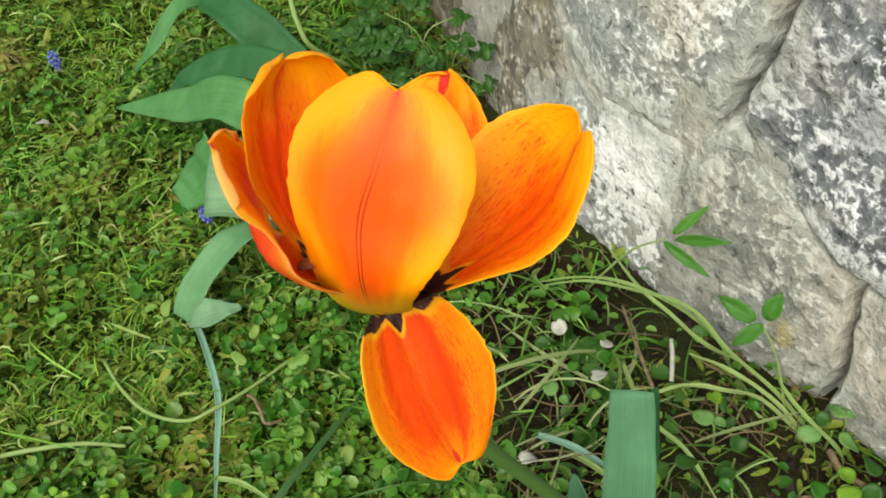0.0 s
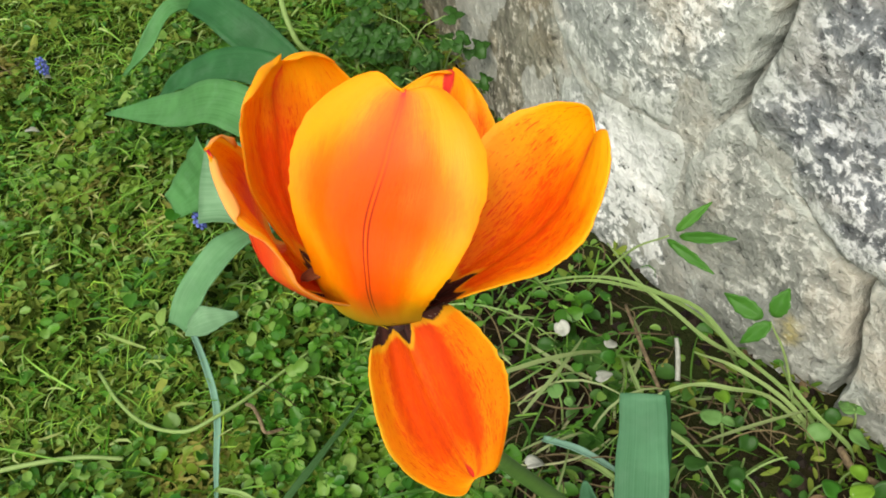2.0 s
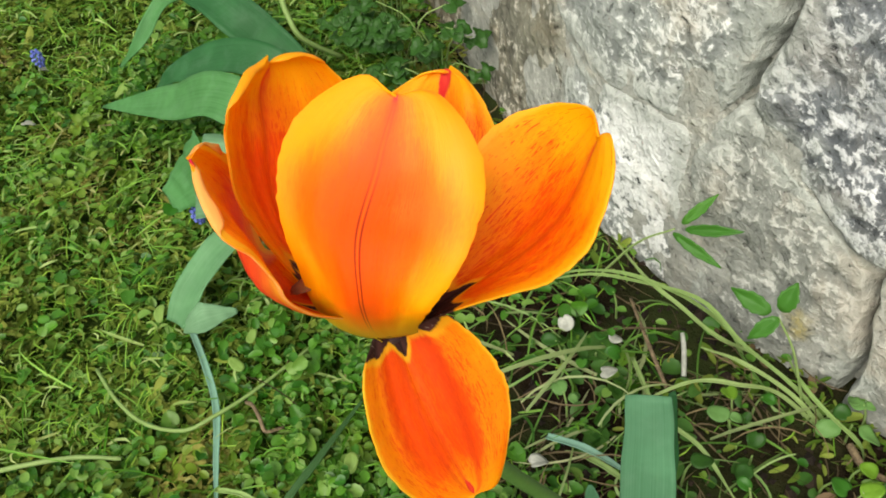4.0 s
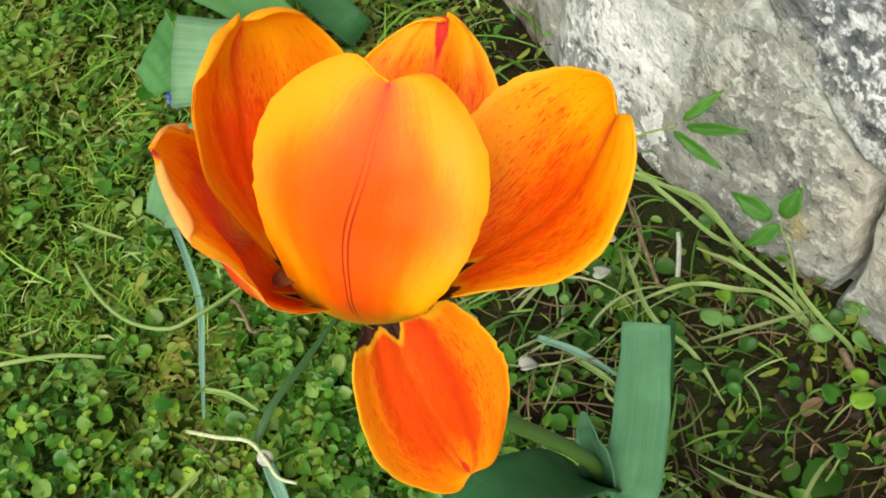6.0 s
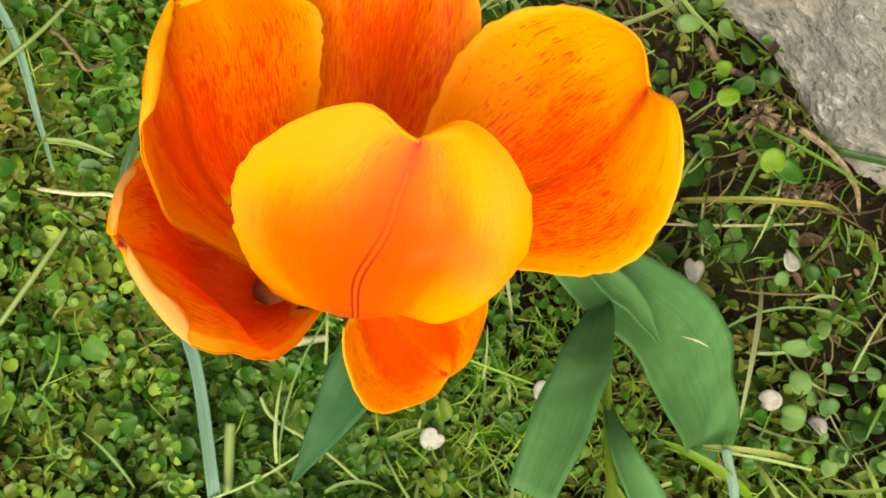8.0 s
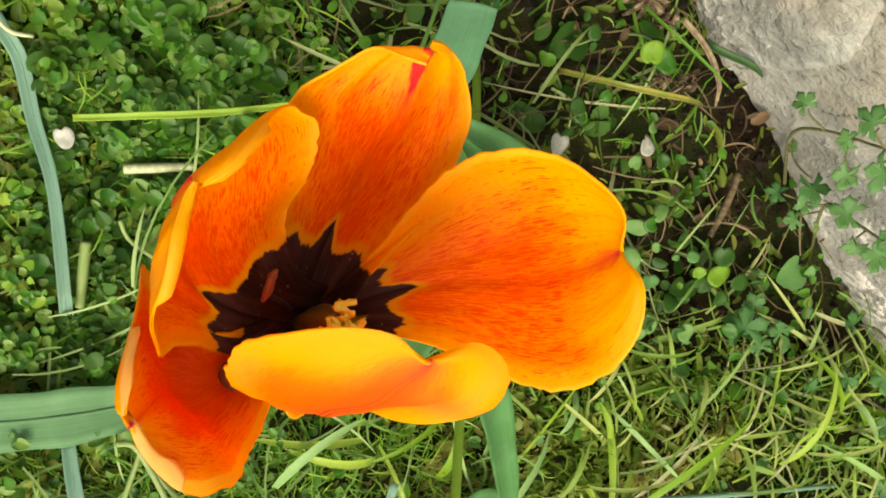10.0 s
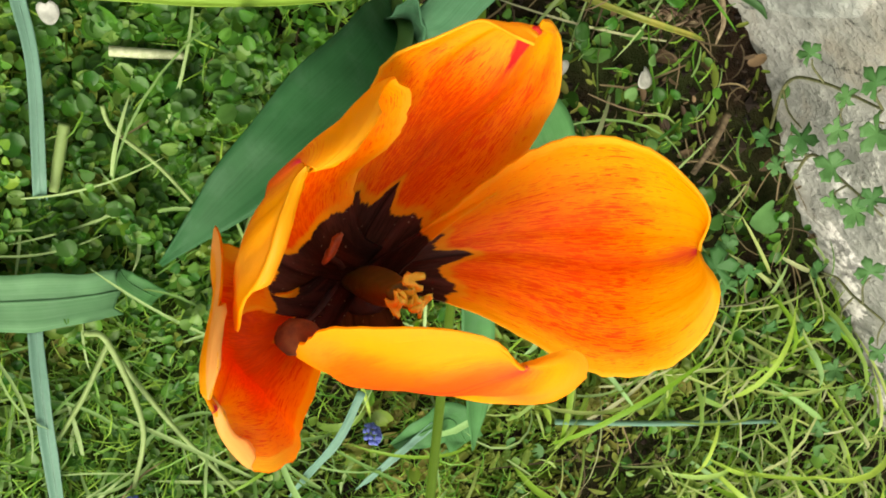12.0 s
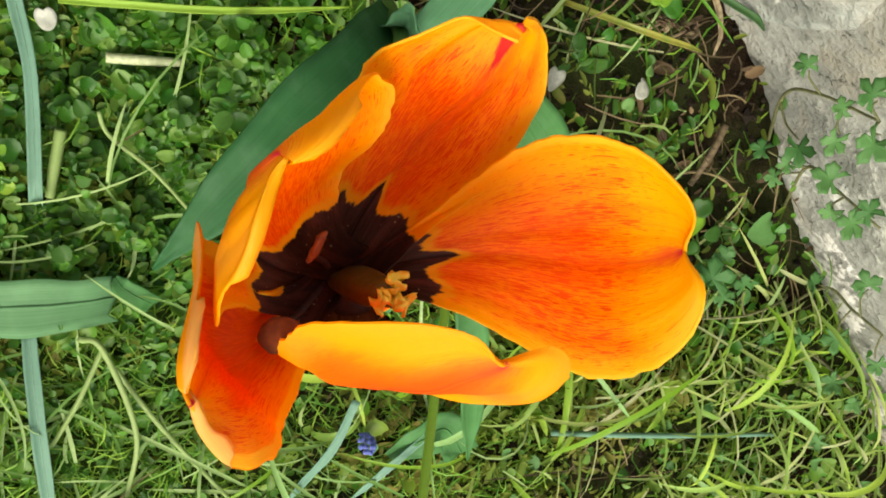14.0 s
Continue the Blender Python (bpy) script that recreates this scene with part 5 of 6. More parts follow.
def dead_flower(x, y, count, reach, seed):
    """A withered flower head: curled brown petals round a short stalk."""
    t = thing("dead_flower", (x, y, 0), "withered brown flower head with curled petals on the soil", "flower", "dead flowers")
    rng = np.random.default_rng(seed)
    part("stalk", tube("stalk", [(x - 0.012, y - 0.01, 0.004), (x - 0.004, y - 0.004, 0.014), (x, y, 0.018)], [0.0014, 0.0012, 0.0012], TWIG, 10, 6), t)
    for i in range(count):
        th = rng.uniform(0, 6.28)
        d = np.array((math.cos(th), math.sin(th), 0))
        a = np.array((x, y, 0.016 + rng.uniform(-0.004, 0.006)))
        far = reach * rng.uniform(0.5, 1.0)
        w = rng.uniform(0.0016, 0.0032)
        part("petal", leaf_sheet("petal", [a, a + d * far * 0.5 + (0, 0, rng.uniform(0.002, 0.01)), a + d * far + (0, 0, rng.uniform(-0.008, 0.004))], [w * 0.5, w, w * 0.8, w * 0.2],
                                 [STRAW_TAN if i % 3 else WITHERED, WITHERED], (d[1] * 0.5, -d[0] * 0.5, 1), 0.9, 0.0005, 0.0012, seed * 40 + i, 10, 5), t)


dead_flower(0.308, 0.3, 22, 0.021, 1)
dead_flower(0.322, 0.282, 12, 0.014, 2)
dead_flower(0.338, 0.24, 9, 0.009, 3)
dead_flower(0.317, 0.245, 8, 0.008, 4)
round_stalk([(0.2, 0.115, 0.03), (0.215, 0.1, 0.028), (0.225, 0.078, 0.012)], 0.003, YELLOWED, "yellowed stalk on the soil")


# ---- weeds and seedlings ----
def leaf_outline(kind, n=40):
    """Radius by angle of a small leaf's outline, its stalk at angle -90 degrees."""
    a = np.linspace(-np.pi / 2, 1.5 * np.pi, n, endpoint=False)
    up = a - np.pi / 2
    if kind == "heart":
        r = 1 - 0.34 * np.exp(-(up / 0.3) ** 2)
    elif kind == "lobed":
        r = 0.84 + 0.13 * np.cos(3 * up) + 0.06 * np.cos(9 * up)
        r = np.where(np.cos(up) < -0.8, r * 0.7, r)
    elif kind == "cut":
        r = 0.5 + 0.5 * np.abs(np.cos(2.5 * up)) ** 0.7 + 0.09 * np.cos(15 * up)
        r = np.where(np.cos(up) < -0.85, 0.3, r)
    else:
        r = 1 + 0.12 * np.cos(2 * up)
    return a, r


def small_leaf(place, size, face, heading, mat, kind="round", seed=0, long=1.0):
    """A small leaf with a dished, lightly veined face."""
    n = 40
    a, r = leaf_outline(kind, n)
    f = unit(np.asarray(face, float))
    h = np.asarray(heading, float)
    h = unit(h - f * (h @ f))
    w = np.cross(h, f)
    rings = (0.0, 0.35, 0.7, 1.0)
    verts = []
    rng = np.random.default_rng(seed)
    ph = rng.uniform(0, 6.28)
    for q in rings[1:]:
        x, y = q * r * np.cos(a), q * r * np.sin(a) * long
        if kind == "pointed":
            x = x * (1 - 0.62 * np.clip(np.sin(a), 0, 1) ** 1.3) * (1 + 0.07 * np.sin(11 * a) * q) * 1.25
        z = 0.22 * q * q * np.cos(2 * a + ph) + (0.4 if kind == "pointed" else 0.15) * np.abs(x) - 0.05
        verts.append(np.asarray(place) + size * (x[:, None] * w + y[:, None] * h + z[:, None] * f))
    verts = np.vstack(verts + [np.asarray(place, float)[None] - f * size * 0.05])
    c = 3 * n
    faces = [(c, j, (j + 1) % n) for j in range(n)]
    for k in range(2):
        faces += [(k * n + j, (k + 1) * n + j, (k + 1) * n + (j + 1) % n, k * n + (j + 1) % n) for j in range(n)]
    low = verts - f * 0.0004
    m = len(verts)
    faces += [tuple(i + m for i in reversed(fc)) for fc in faces]
    faces += [(2 * n + (j + 1) % n, 2 * n + j, 2 * n + j + m, 2 * n + (j + 1) % n + m) for j in range(n)]
    return mesh_from("leaf", np.vstack([verts, low]), faces, [mat])


def seedling(x, y, height, count, size, mat, label, kind="round", seed=0, spread=0.014, category="seedling", long=1.0, lean=(0, 0)):
    t = thing("seedling", (x, y, 0), label, category, "small weeds")
    rng = np.random.default_rng(seed + 100)
    hub = np.array((x + lean[0], y + lean[1], height))
    part("stem", tube("stem", [(x, y, -0.005), (x + lean[0] * 0.4, y + lean[1] * 0.4, height * 0.6), hub], [0.0011, 0.0009, 0.0007], BLADE, 10, 6), t)
    turn = rng.uniform(0, 6.28)
    for i in range(count):
        th = turn + i * 2 * math.pi / count + rng.uniform(-0.3, 0.3)
        d = np.array((math.cos(th), math.sin(th), rng.uniform(-0.1, 0.25)))
        c = hub + d * spread * rng.uniform(0.8, 1.2)
        tip = rng.normal(0, 0.4, 2)
        part("leaf", small_leaf(c + (0, 0, rng.uniform(-0.006, 0.006)), size * rng.uniform(0.6, 1.25), (d[0] * 0.35 + tip[0], d[1] * 0.35 - 0.2 + tip[1], 1), d, mat, kind, seed * 7 + i, long * rng.uniform(0.85, 1.3)), t)
    return t


for i, (x, y, h, n, r) in enumerate(((0.306, 0.267, 0.03, 2, 0.011), (0.354, 0.1, 0.03, 3, 0.013), (0.301, 0.141, 0.025, 3, 0.009), (0.247, 0.093, 0.03, 3, 0.011),
                                     (0.312, 0.069, 0.03, 3, 0.012), (0.296, 0.202, 0.025, 2, 0.008), (0.342, 0.182, 0.02, 2, 0.009), (0.22, 0.36, 0.02, 2, 0.009),
                                     (0.29, 0.37, 0.03, 3, 0.01), (0.13, 0.46, 0.02, 3, 0.008),
                                     (0.31, 0.33, 0.025, 3, 0.011), (0.05, 0.2, 0.02, 3, 0.009), (0.17, 0.05, 0.03, 4, 0.01), (0.33, 0.02, 0.03, 4, 0.011), (0.06, 0.08, 0.025, 4, 0.01), (0.37, 0.05, 0.03, 3, 0.012))):
    seedling(x, y, h, n, r * 0.62, (WEED, WEED_DARK, WEED_BLUE)[i % 3], "small green seedling with rounded leaves on the soil" if i % 2 else "heart-leaved green seedling on the soil", "heart" if i % 2 else "round", i)


def round_leaf(x, y, r, mat, kind, high, seed):
    """One large leaf on a stalk, now and then with a smaller one beside it."""
    t = thing("seedling", (x, y, 0), "round-leaved weed with a single large leaf on the soil", "seedling", "small weeds")
    rng = np.random.default_rng(900 + seed)
    th = rng.uniform(0, 6.28)
    d = np.array((math.cos(th), math.sin(th), 0.1))
    c = np.array((x, y, high))
    part("stem", tube("stem", [(x - d[0] * r * 1.6, y - d[1] * r * 1.6, -0.004), (x - d[0] * r * 1.4, y - d[1] * r * 1.4, high * 0.6), c - d * r * 0.8], [0.0011, 0.0009, 0.0007], BLADE, 10, 6), t)
    part("leaf", small_leaf(c, r, (rng.normal(0, 0.22), -0.15 + rng.normal(0, 0.2), 1), d, mat, kind, seed, 1.0), t)
    if seed % 4 == 2:
        e = c - d * r * 1.7 + np.array((d[1], -d[0], 0)) * r * 0.8
        part("leaf", small_leaf(e - (0, 0, 0.006), r * 0.6, (0.2, -0.3, 1), -d, mat, kind, seed + 50, 1.1), t)


BIG_LEAVES = ((0.277, 0.311, 8), (0.295, 0.264, 10), (0.254, 0.28, 6), (0.268, 0.238, 6), (0.309, 0.188, 7), (0.299, 0.145, 7), (0.331, 0.117, 6), (0.336, 0.104, 6), (0.352, 0.1, 10),
              (0.352, 0.082, 8), (0.282, 0.122, 9), (0.271, 0.102, 10), (0.251, 0.107, 7), (0.296, 0.103, 8), (0.294, 0.072, 8), (0.286, 0.066, 7), (0.324, 0.061, 8), (0.241, 0.09, 7), (0.247, 0.232, 7))
for i, (x, y, r) in enumerate(BIG_LEAVES):
    round_leaf(x, y, r * 0.00085, (SEED, SEED, WEED_DARK, WEED, WEED_DARK, WEED, PARSLEY)[i % 7] if i not in (10, 11, 14, 15, 16) else WEED_BLUE, "heart" if i % 2 else "round", 0.05 if i < 3 else 0.034, i)
for i, (x, y, r) in enumerate(((0.149, 0.51, 5), (0.215, 0.405, 6), (0.203, 0.389, 7), (0.183, 0.354, 7), (0.266, 0.325, 7), (0.288, 0.334, 6), (0.298, 0.385, 6), (0.286, 0.379, 6), (0.206, 0.334, 5), (0.156, 0.343, 7), (0.097, 0.425, 6), (0.096, 0.468, 6), (0.24, 0.396, 5))):
    round_leaf(x, y, r * 0.001, (WEED, SEED, WEED_BLUE, WEED_DARK)[i % 4], "heart" if i % 3 == 1 else "round", 0.032, 20 + i)


for x, y, r in ((0.111, 0.485, 0.0055), (0.074, 0.369, 0.0058), (0.234, 0.207, 0.007), (0.3, 0.2, 0.0062), (0.044, 0.141, 0.0065), (0.262, 0.115, 0.006), (-0.107, 0.32, 0.0045), (0.119, 0.154, 0.0055), (0.289, 0.092, 0.0055), (0.217, 0.08, 0.0045), (-0.078, 0.243, 0.0055), (-0.197, 0.545, 0.005), (-0.39, 0.814, 0.006), (-0.395, 0.907, 0.0045), (0.135, 0.436, 0.0055), (0.146, 0.465, 0.0045)):
    t = thing("fallen_petal", (x, y, 0.02), "small white fallen petal on the ground", "petal", "fallen petals")
    part("blade", small_leaf((x, y, 0.028), r * 1.15, (math.sin(x * 90) * 0.5, math.cos(y * 70) * 0.5, 1), (math.cos(x * 300), math.sin(x * 300), 0.2), WHITE, "heart", int(abs(x) * 900), 1.1), t)


for x, y, r in ((-0.135, 0.502, 0.0045), (-0.145, 0.476, 0.005), (-0.102, 0.444, 0.006), (-0.056, 0.38, 0.0055), (-0.296, 0.843, 0.007), (-0.213, 0.536, 0.0055)):
    t = thing("loose_leaf", (x, y, 0.02), "small pale yellow-green leaf lying on the lawn", "leaf", "loose leaves")
    part("blade", small_leaf((x, y, 0.034), r, (math.sin(x * 70) * 0.4, -0.3, 1), (math.cos(x * 200), math.sin(x * 200), 0.1), TIPS, "round", int(abs(x) * 900), 1.3), t)


def wall_sprout(foot, hub, leaves, mat, label):
    t = thing("sprout", foot, label, "weed", "small weeds")
    f, h = np.array(foot), np.array(hub)
    part("stem", tube("stem", [f + (0, 0, -0.004), f * 0.45 + h * 0.55 + (0, 0, 0.012), h], [0.0012, 0.001, 0.0007], BLADE, 14, 6), t)
    for i, (tip, width) in enumerate(leaves):
        e = np.array(tip)
        long = np.linalg.norm(e - h)
        part("leaf", small_leaf(h + (e - h) * 0.61, width, (-0.5, -0.75, 0.75), e - h, mat, "pointed", 40 + i, long * 0.4 / width), t)


wall_sprout((0.14, 0.545, 0.0), (0.1934, 0.5047, 0.1), (((0.2260, 0.518, 0.115), 0.0038), ((0.2345, 0.4855, 0.11), 0.004), ((0.2085, 0.461, 0.107), 0.0038)), SPROUT, "thin weed with three pointed leaves against the wall")
wall_sprout((0.272, 0.395, 0.0), (0.2418, 0.4159, 0.1), (((0.2165, 0.437, 0.108), 0.0058), ((0.2577, 0.4328, 0.11), 0.006), ((0.2195, 0.3998, 0.104), 0.005)), SPROUT, "thin weed with three oval leaves against the wall")


def lobed_weed(x, y, leaves, seed, label, reach=0.07, height=0.07, size=0.014, out=(0, -1)):
    t = thing("weed", (x, y, 0), label, "weed", "lobed weeds")
    rng = np.random.default_rng(seed)
    for i in range(leaves):
        th = math.atan2(out[1], out[0]) + rng.uniform(-1.5, 1.5)
        d = np.array((math.cos(th), math.sin(th)))
        k = rng.uniform(0.35, 1.0)
        end = np.array((x + d[0] * reach * k, y + d[1] * reach * k, height * rng.uniform(0.5, 1.15)))
        st = part("leaf_stalk", tube("leaf_stalk", [(x + rng.uniform(-0.008, 0.008), y + rng.uniform(-0.008, 0.008), -0.004), (x + d[0] * reach * k * 0.4, y + d[1] * reach * k * 0.4, end[2] * 0.75), end], [0.0011, 0.0009, 0.0007], BLADE, 10, 5), t)
        for j in range(3):
            a = th + (j - 1) * 0.95
            h = np.array((math.cos(a), math.sin(a), 0.1))
            part("leaf", small_leaf(end + h * size * 0.75, size * rng.uniform(0.6, 0.95), (h[0] * 0.2 - 0.1, h[1] * 0.2 - 0.25, 1), h, WEED_DARK, "lobed", seed * 31 + i * 3 + j), st)


for i, (x, y, n, out) in enumerate(((-0.05, 0.9, 9, (0.2, -1)), (0.0, 0.86, 9, (0, -1)), (0.035, 0.84, 8, (-0.5, -1)), (-0.01, 0.93, 8, (0, -1)), (0.03, 0.78, 6, (-0.7, -0.5)))):
    lobed_weed(x, y, n, 300 + i, "bushy green weed with lobed leaves at the wall's foot", 0.065, 0.085, 0.012, out)
def wall_weed(stem, leaves, seed):
    """A trailing weed with deeply cut leaves: its stem from the root on, and its leaves as place and size."""
    t = thing("wall_weed", (stem[0][0], stem[0][1], 0), "trailing weed with cut blue-green leaves growing against the wall", "weed", "small weeds")
    line = spline(stem, 40)
    part("stem", tube("stem", stem, [0.0014, 0.0012, 0.0009], WEED_STEM, 24, 6), t, "thin brown-green stem")
    rng = np.random.default_rng(seed)
    for i, (x, y, z, r) in enumerate(leaves):
        c = np.array((x, y, z))
        p = line[np.argmin(np.linalg.norm(line - c, axis=1))]
        d = c - p
        d[2] *= 0.3
        d = unit(d + rng.normal(0, 0.006, 3))
        st = part("leaf_stalk", tube("leaf_stalk", [p, (p + c) / 2 + (0, 0, -0.004), c - d * r * 0.6], [0.0009, 0.0008, 0.0006], WEED_STEM, 10, 5), t)
        tip = rng.normal(0, 0.25, 2)
        part("leaf", small_leaf(c, r, (-0.35 + tip[0], -0.05 + tip[1], 1), d, PARSLEY, "cut", seed * 31 + i, rng.uniform(0.95, 1.2)), st)


wall_weed([(0.43, 0.15, 0.0), (0.4, 0.198, 0.05), (0.395, 0.206, 0.09), (0.408, 0.196, 0.135)], [(0.375, 0.226, 0.1, 0.008), (0.384, 0.216, 0.152, 0.011), (0.39, 0.202, 0.122, 0.008), (0.401, 0.183, 0.142, 0.012), (0.402, 0.177, 0.106, 0.009), (0.406, 0.163, 0.067, 0.011)], 1)
wall_weed([(0.455, 0.1, 0.0), (0.424, 0.147, 0.057), (0.428, 0.138, 0.085), (0.443, 0.118, 0.116)], [(0.397, 0.157, 0.039, 0.008), (0.412, 0.135, 0.038, 0.008), (0.412, 0.148, 0.05, 0.007), (0.415, 0.148, 0.093, 0.012), (0.427, 0.121, 0.085, 0.009), (0.429, 0.119, 0.106, 0.012), (0.424, 0.133, 0.124, 0.01)], 2)
wall_weed([(0.47, 0.01, 0.0), (0.484, 0.039, 0.03), (0.49, 0.03, 0.055), (0.5, 0.018, 0.08)], [(0.459, 0.069, 0.098, 0.011), (0.464, 0.047, 0.04, 0.011), (0.494, -0.002, 0.04, 0.012), (0.463, 0.001, 0.038, 0.01), (0.509, -0.012, 0.072, 0.009)], 3)
wall_weed([(0.44, 0.03, 0.0), (0.454, 0.031, 0.022), (0.41, 0.024, 0.035), (0.371, 0.019, 0.023)], [(0.402, 0.05, 0.037, 0.01), (0.378, 0.075, 0.039, 0.009), (0.428, 0.0, 0.036, 0.01), (0.384, 0.041, 0.038, 0.009), (0.37, 0.059, 0.04, 0.017)], 4)
wall_weed([(0.47, -0.02, 0.0), (0.487, -0.023, 0.025), (0.52, -0.05, 0.035), (0.535, -0.075, 0.04)], [(0.498, -0.041, 0.042, 0.011), (0.526, -0.064, 0.04, 0.01), (0.5, -0.1, 0.035, 0.009)], 5)


def grape_hyacinth(x, y, seed):
    t = thing("grape_hyacinth", (x, y, 0), "small blue grape hyacinth among the grass", "flower", "grape hyacinths")
    rng = np.random.default_rng(seed)
    top = np.array((x + rng.uniform(-0.006, 0.006), y + rng.uniform(-0.006, 0.006), 0.05))
    part("stem", tube("stem", [(x, y, -0.004), (x, y, 0.02), top], [0.0014, 0.0012], BLADE, 8, 6), t)
    for i in range(26):
        k = i / 26
        th = i * 2.4
        r = 0.0052 * math.sin(0.5 + 2.3 * k)
        c = top + (r * math.cos(th), r * math.sin(th), -0.016 + 0.02 * k)
        part("floret", blob("floret", c, (0.0019, 0.0019, 0.0024), BLUE, i, 0.1, (rng.uniform(-20, 20), rng.uniform(-20, 20), 0), 1), t)


for i, (x, y) in enumerate(((0.104, -0.04), (-0.057, -0.08), (0.016, -0.095), (-0.185, 0.64), (-0.4, 0.905))):
    grape_hyacinth(x, y, i)


# ---- lawn, moss, grass and litter ----
def bare(x, y):
    """How bare the soil is: 1 near the wall and under the tulip, 0 on the lawn."""
    d = wall_side(x, y)
    edge = np.interp(y, [0.0, 0.06, 0.12, 0.2, 0.3, 0.4], [0.56, 0.34, 0.24, 0.16, 0.08, 0.02]) + 0.03 * smooth_noise(x, y, 14, 21)
    m = np.clip((x - (edge - 0.04)) / 0.09, 0, 1)
    m = np.where((y > 0.6) & (d > 0.16), 0.15, m)
    for cx, cy, cr in ((0.37, 0.15, 0.055), (0.32, -0.13, 0.05), (0.2, 0.36, 0.04), (0.08, 0.5, 0.05), (0.24, 0.16, 0.03)):
        m = np.maximum(m, np.exp(-((x - cx) ** 2 + (y - cy) ** 2) / cr ** 2))
    return m * np.clip(0.85 + 0.35 * smooth_noise(x, y, 40, 22), 0.25, 1)


def scatter(rng, n, keep):
    x, y = rng.uniform(-0.72, 0.66, n), rng.uniform(-0.36, 1.28, n)
    ok = (wall_side(x, y) > 0.004) & (rng.uniform(0, 1, n) < keep(x, y))
    return x[ok], y[ok]


def frames_of(rng, n, tilt):
    """Random leaf axes: heading, sideways and face."""
    th, tl, az2 = rng.uniform(0, 6.283, n), np.abs(rng.normal(0, tilt, n)), rng.uniform(0, 6.283, n)
    f = np.stack([np.sin(tl) * np.cos(az2), np.sin(tl) * np.sin(az2), np.cos(tl)], 1)
    h = np.stack([np.cos(th), np.sin(th), np.zeros(n)], 1)
    h = unit(h - f * np.sum(f * h, 1)[:, None])
    return h, np.cross(h, f), f


def tufts(x, y):
    return 0.5 + 0.5 * smooth_noise(x, y, 30, 31)


def mound(x, y):
    """Small cushions of growth with dark hollows between them."""
    deep = 0.6 + 0.5 * np.clip((y - 0.4) / 0.1, 0, 1)
    return np.clip(0.52 + deep * smooth_noise(x, y, 34, 31) + 0.95 * smooth_noise(x, y, 120, 32), 0.03, 1.6)


def pressed(x, y):
    """How far the growth is pressed down under what lies on it: 0 right below, 1 away from it."""
    best = np.full(np.shape(x), 9.0)
    for line in LAID:
        lo, hi = line.min(0) - 0.03, line.max(0) + 0.03
        at = np.nonzero((x > lo[0]) & (x < hi[0]) & (y > lo[1]) & (y < hi[1]))[0]
        for p in line:
            best[at] = np.minimum(best[at], np.hypot(x[at] - p[0], y[at] - p[1]) + np.clip(p[2] - 0.03, 0, 0.1) * 0.5)
    return np.clip((best - 0.003) / 0.012, 0.12, 1)


def leaf_cover(name, label, n, keep, size, height, mat, tilt, seed, long=1.15, dent=1.0):
    rng = np.random.default_rng(seed)
    x, y = scatter(rng, n, keep)
    m = len(x)
    h, w, f = frames_of(rng, m, tilt)
    r = rng.gamma(6.0, size / 6.0, m)
    asp = rng.uniform(0.62, 1.1, m)
    z = ground_height(x, y) + 0.003 + height * mound(x, y) * pressed(x, y) * rng.uniform(0.4, 1, m) ** 0.6
    a = np.linspace(0, 2 * np.pi, 12, endpoint=False)
    lx, ly = np.cos(a), np.sin(a) * long
    lz = 0.42 * np.abs(lx) - 0.16 * (ly / long) ** 2
    lx = lx * (1 + 0.12 * ly / long)
    ly = np.where(ly > 0.9 * long, ly * dent, ly)
    c = np.stack([x, y, z], 1)
    ring = c[:, None] + r[:, None, None] * (lx[None, :, None] * asp[:, None, None] * w[:, None] + ly[None, :, None] * h[:, None] + lz[None, :, None] * f[:, None])
    mid = c - f * (r * 0.1)[:, None]
    verts = np.concatenate([ring, mid[:, None]], 1).reshape(-1, 3)
    base = np.arange(m)[:, None, None] * 13
    j = np.arange(12)
    tri = np.stack([np.full(12, 12), j, (j + 1) % 12], 1)[None]
    faces = (base + tri).reshape(-1, 3)
    ob = part(name, mesh_from(name, verts, faces.tolist(), [mat]))
    return tagged(ob, label, "ground cover", kind="stuff")


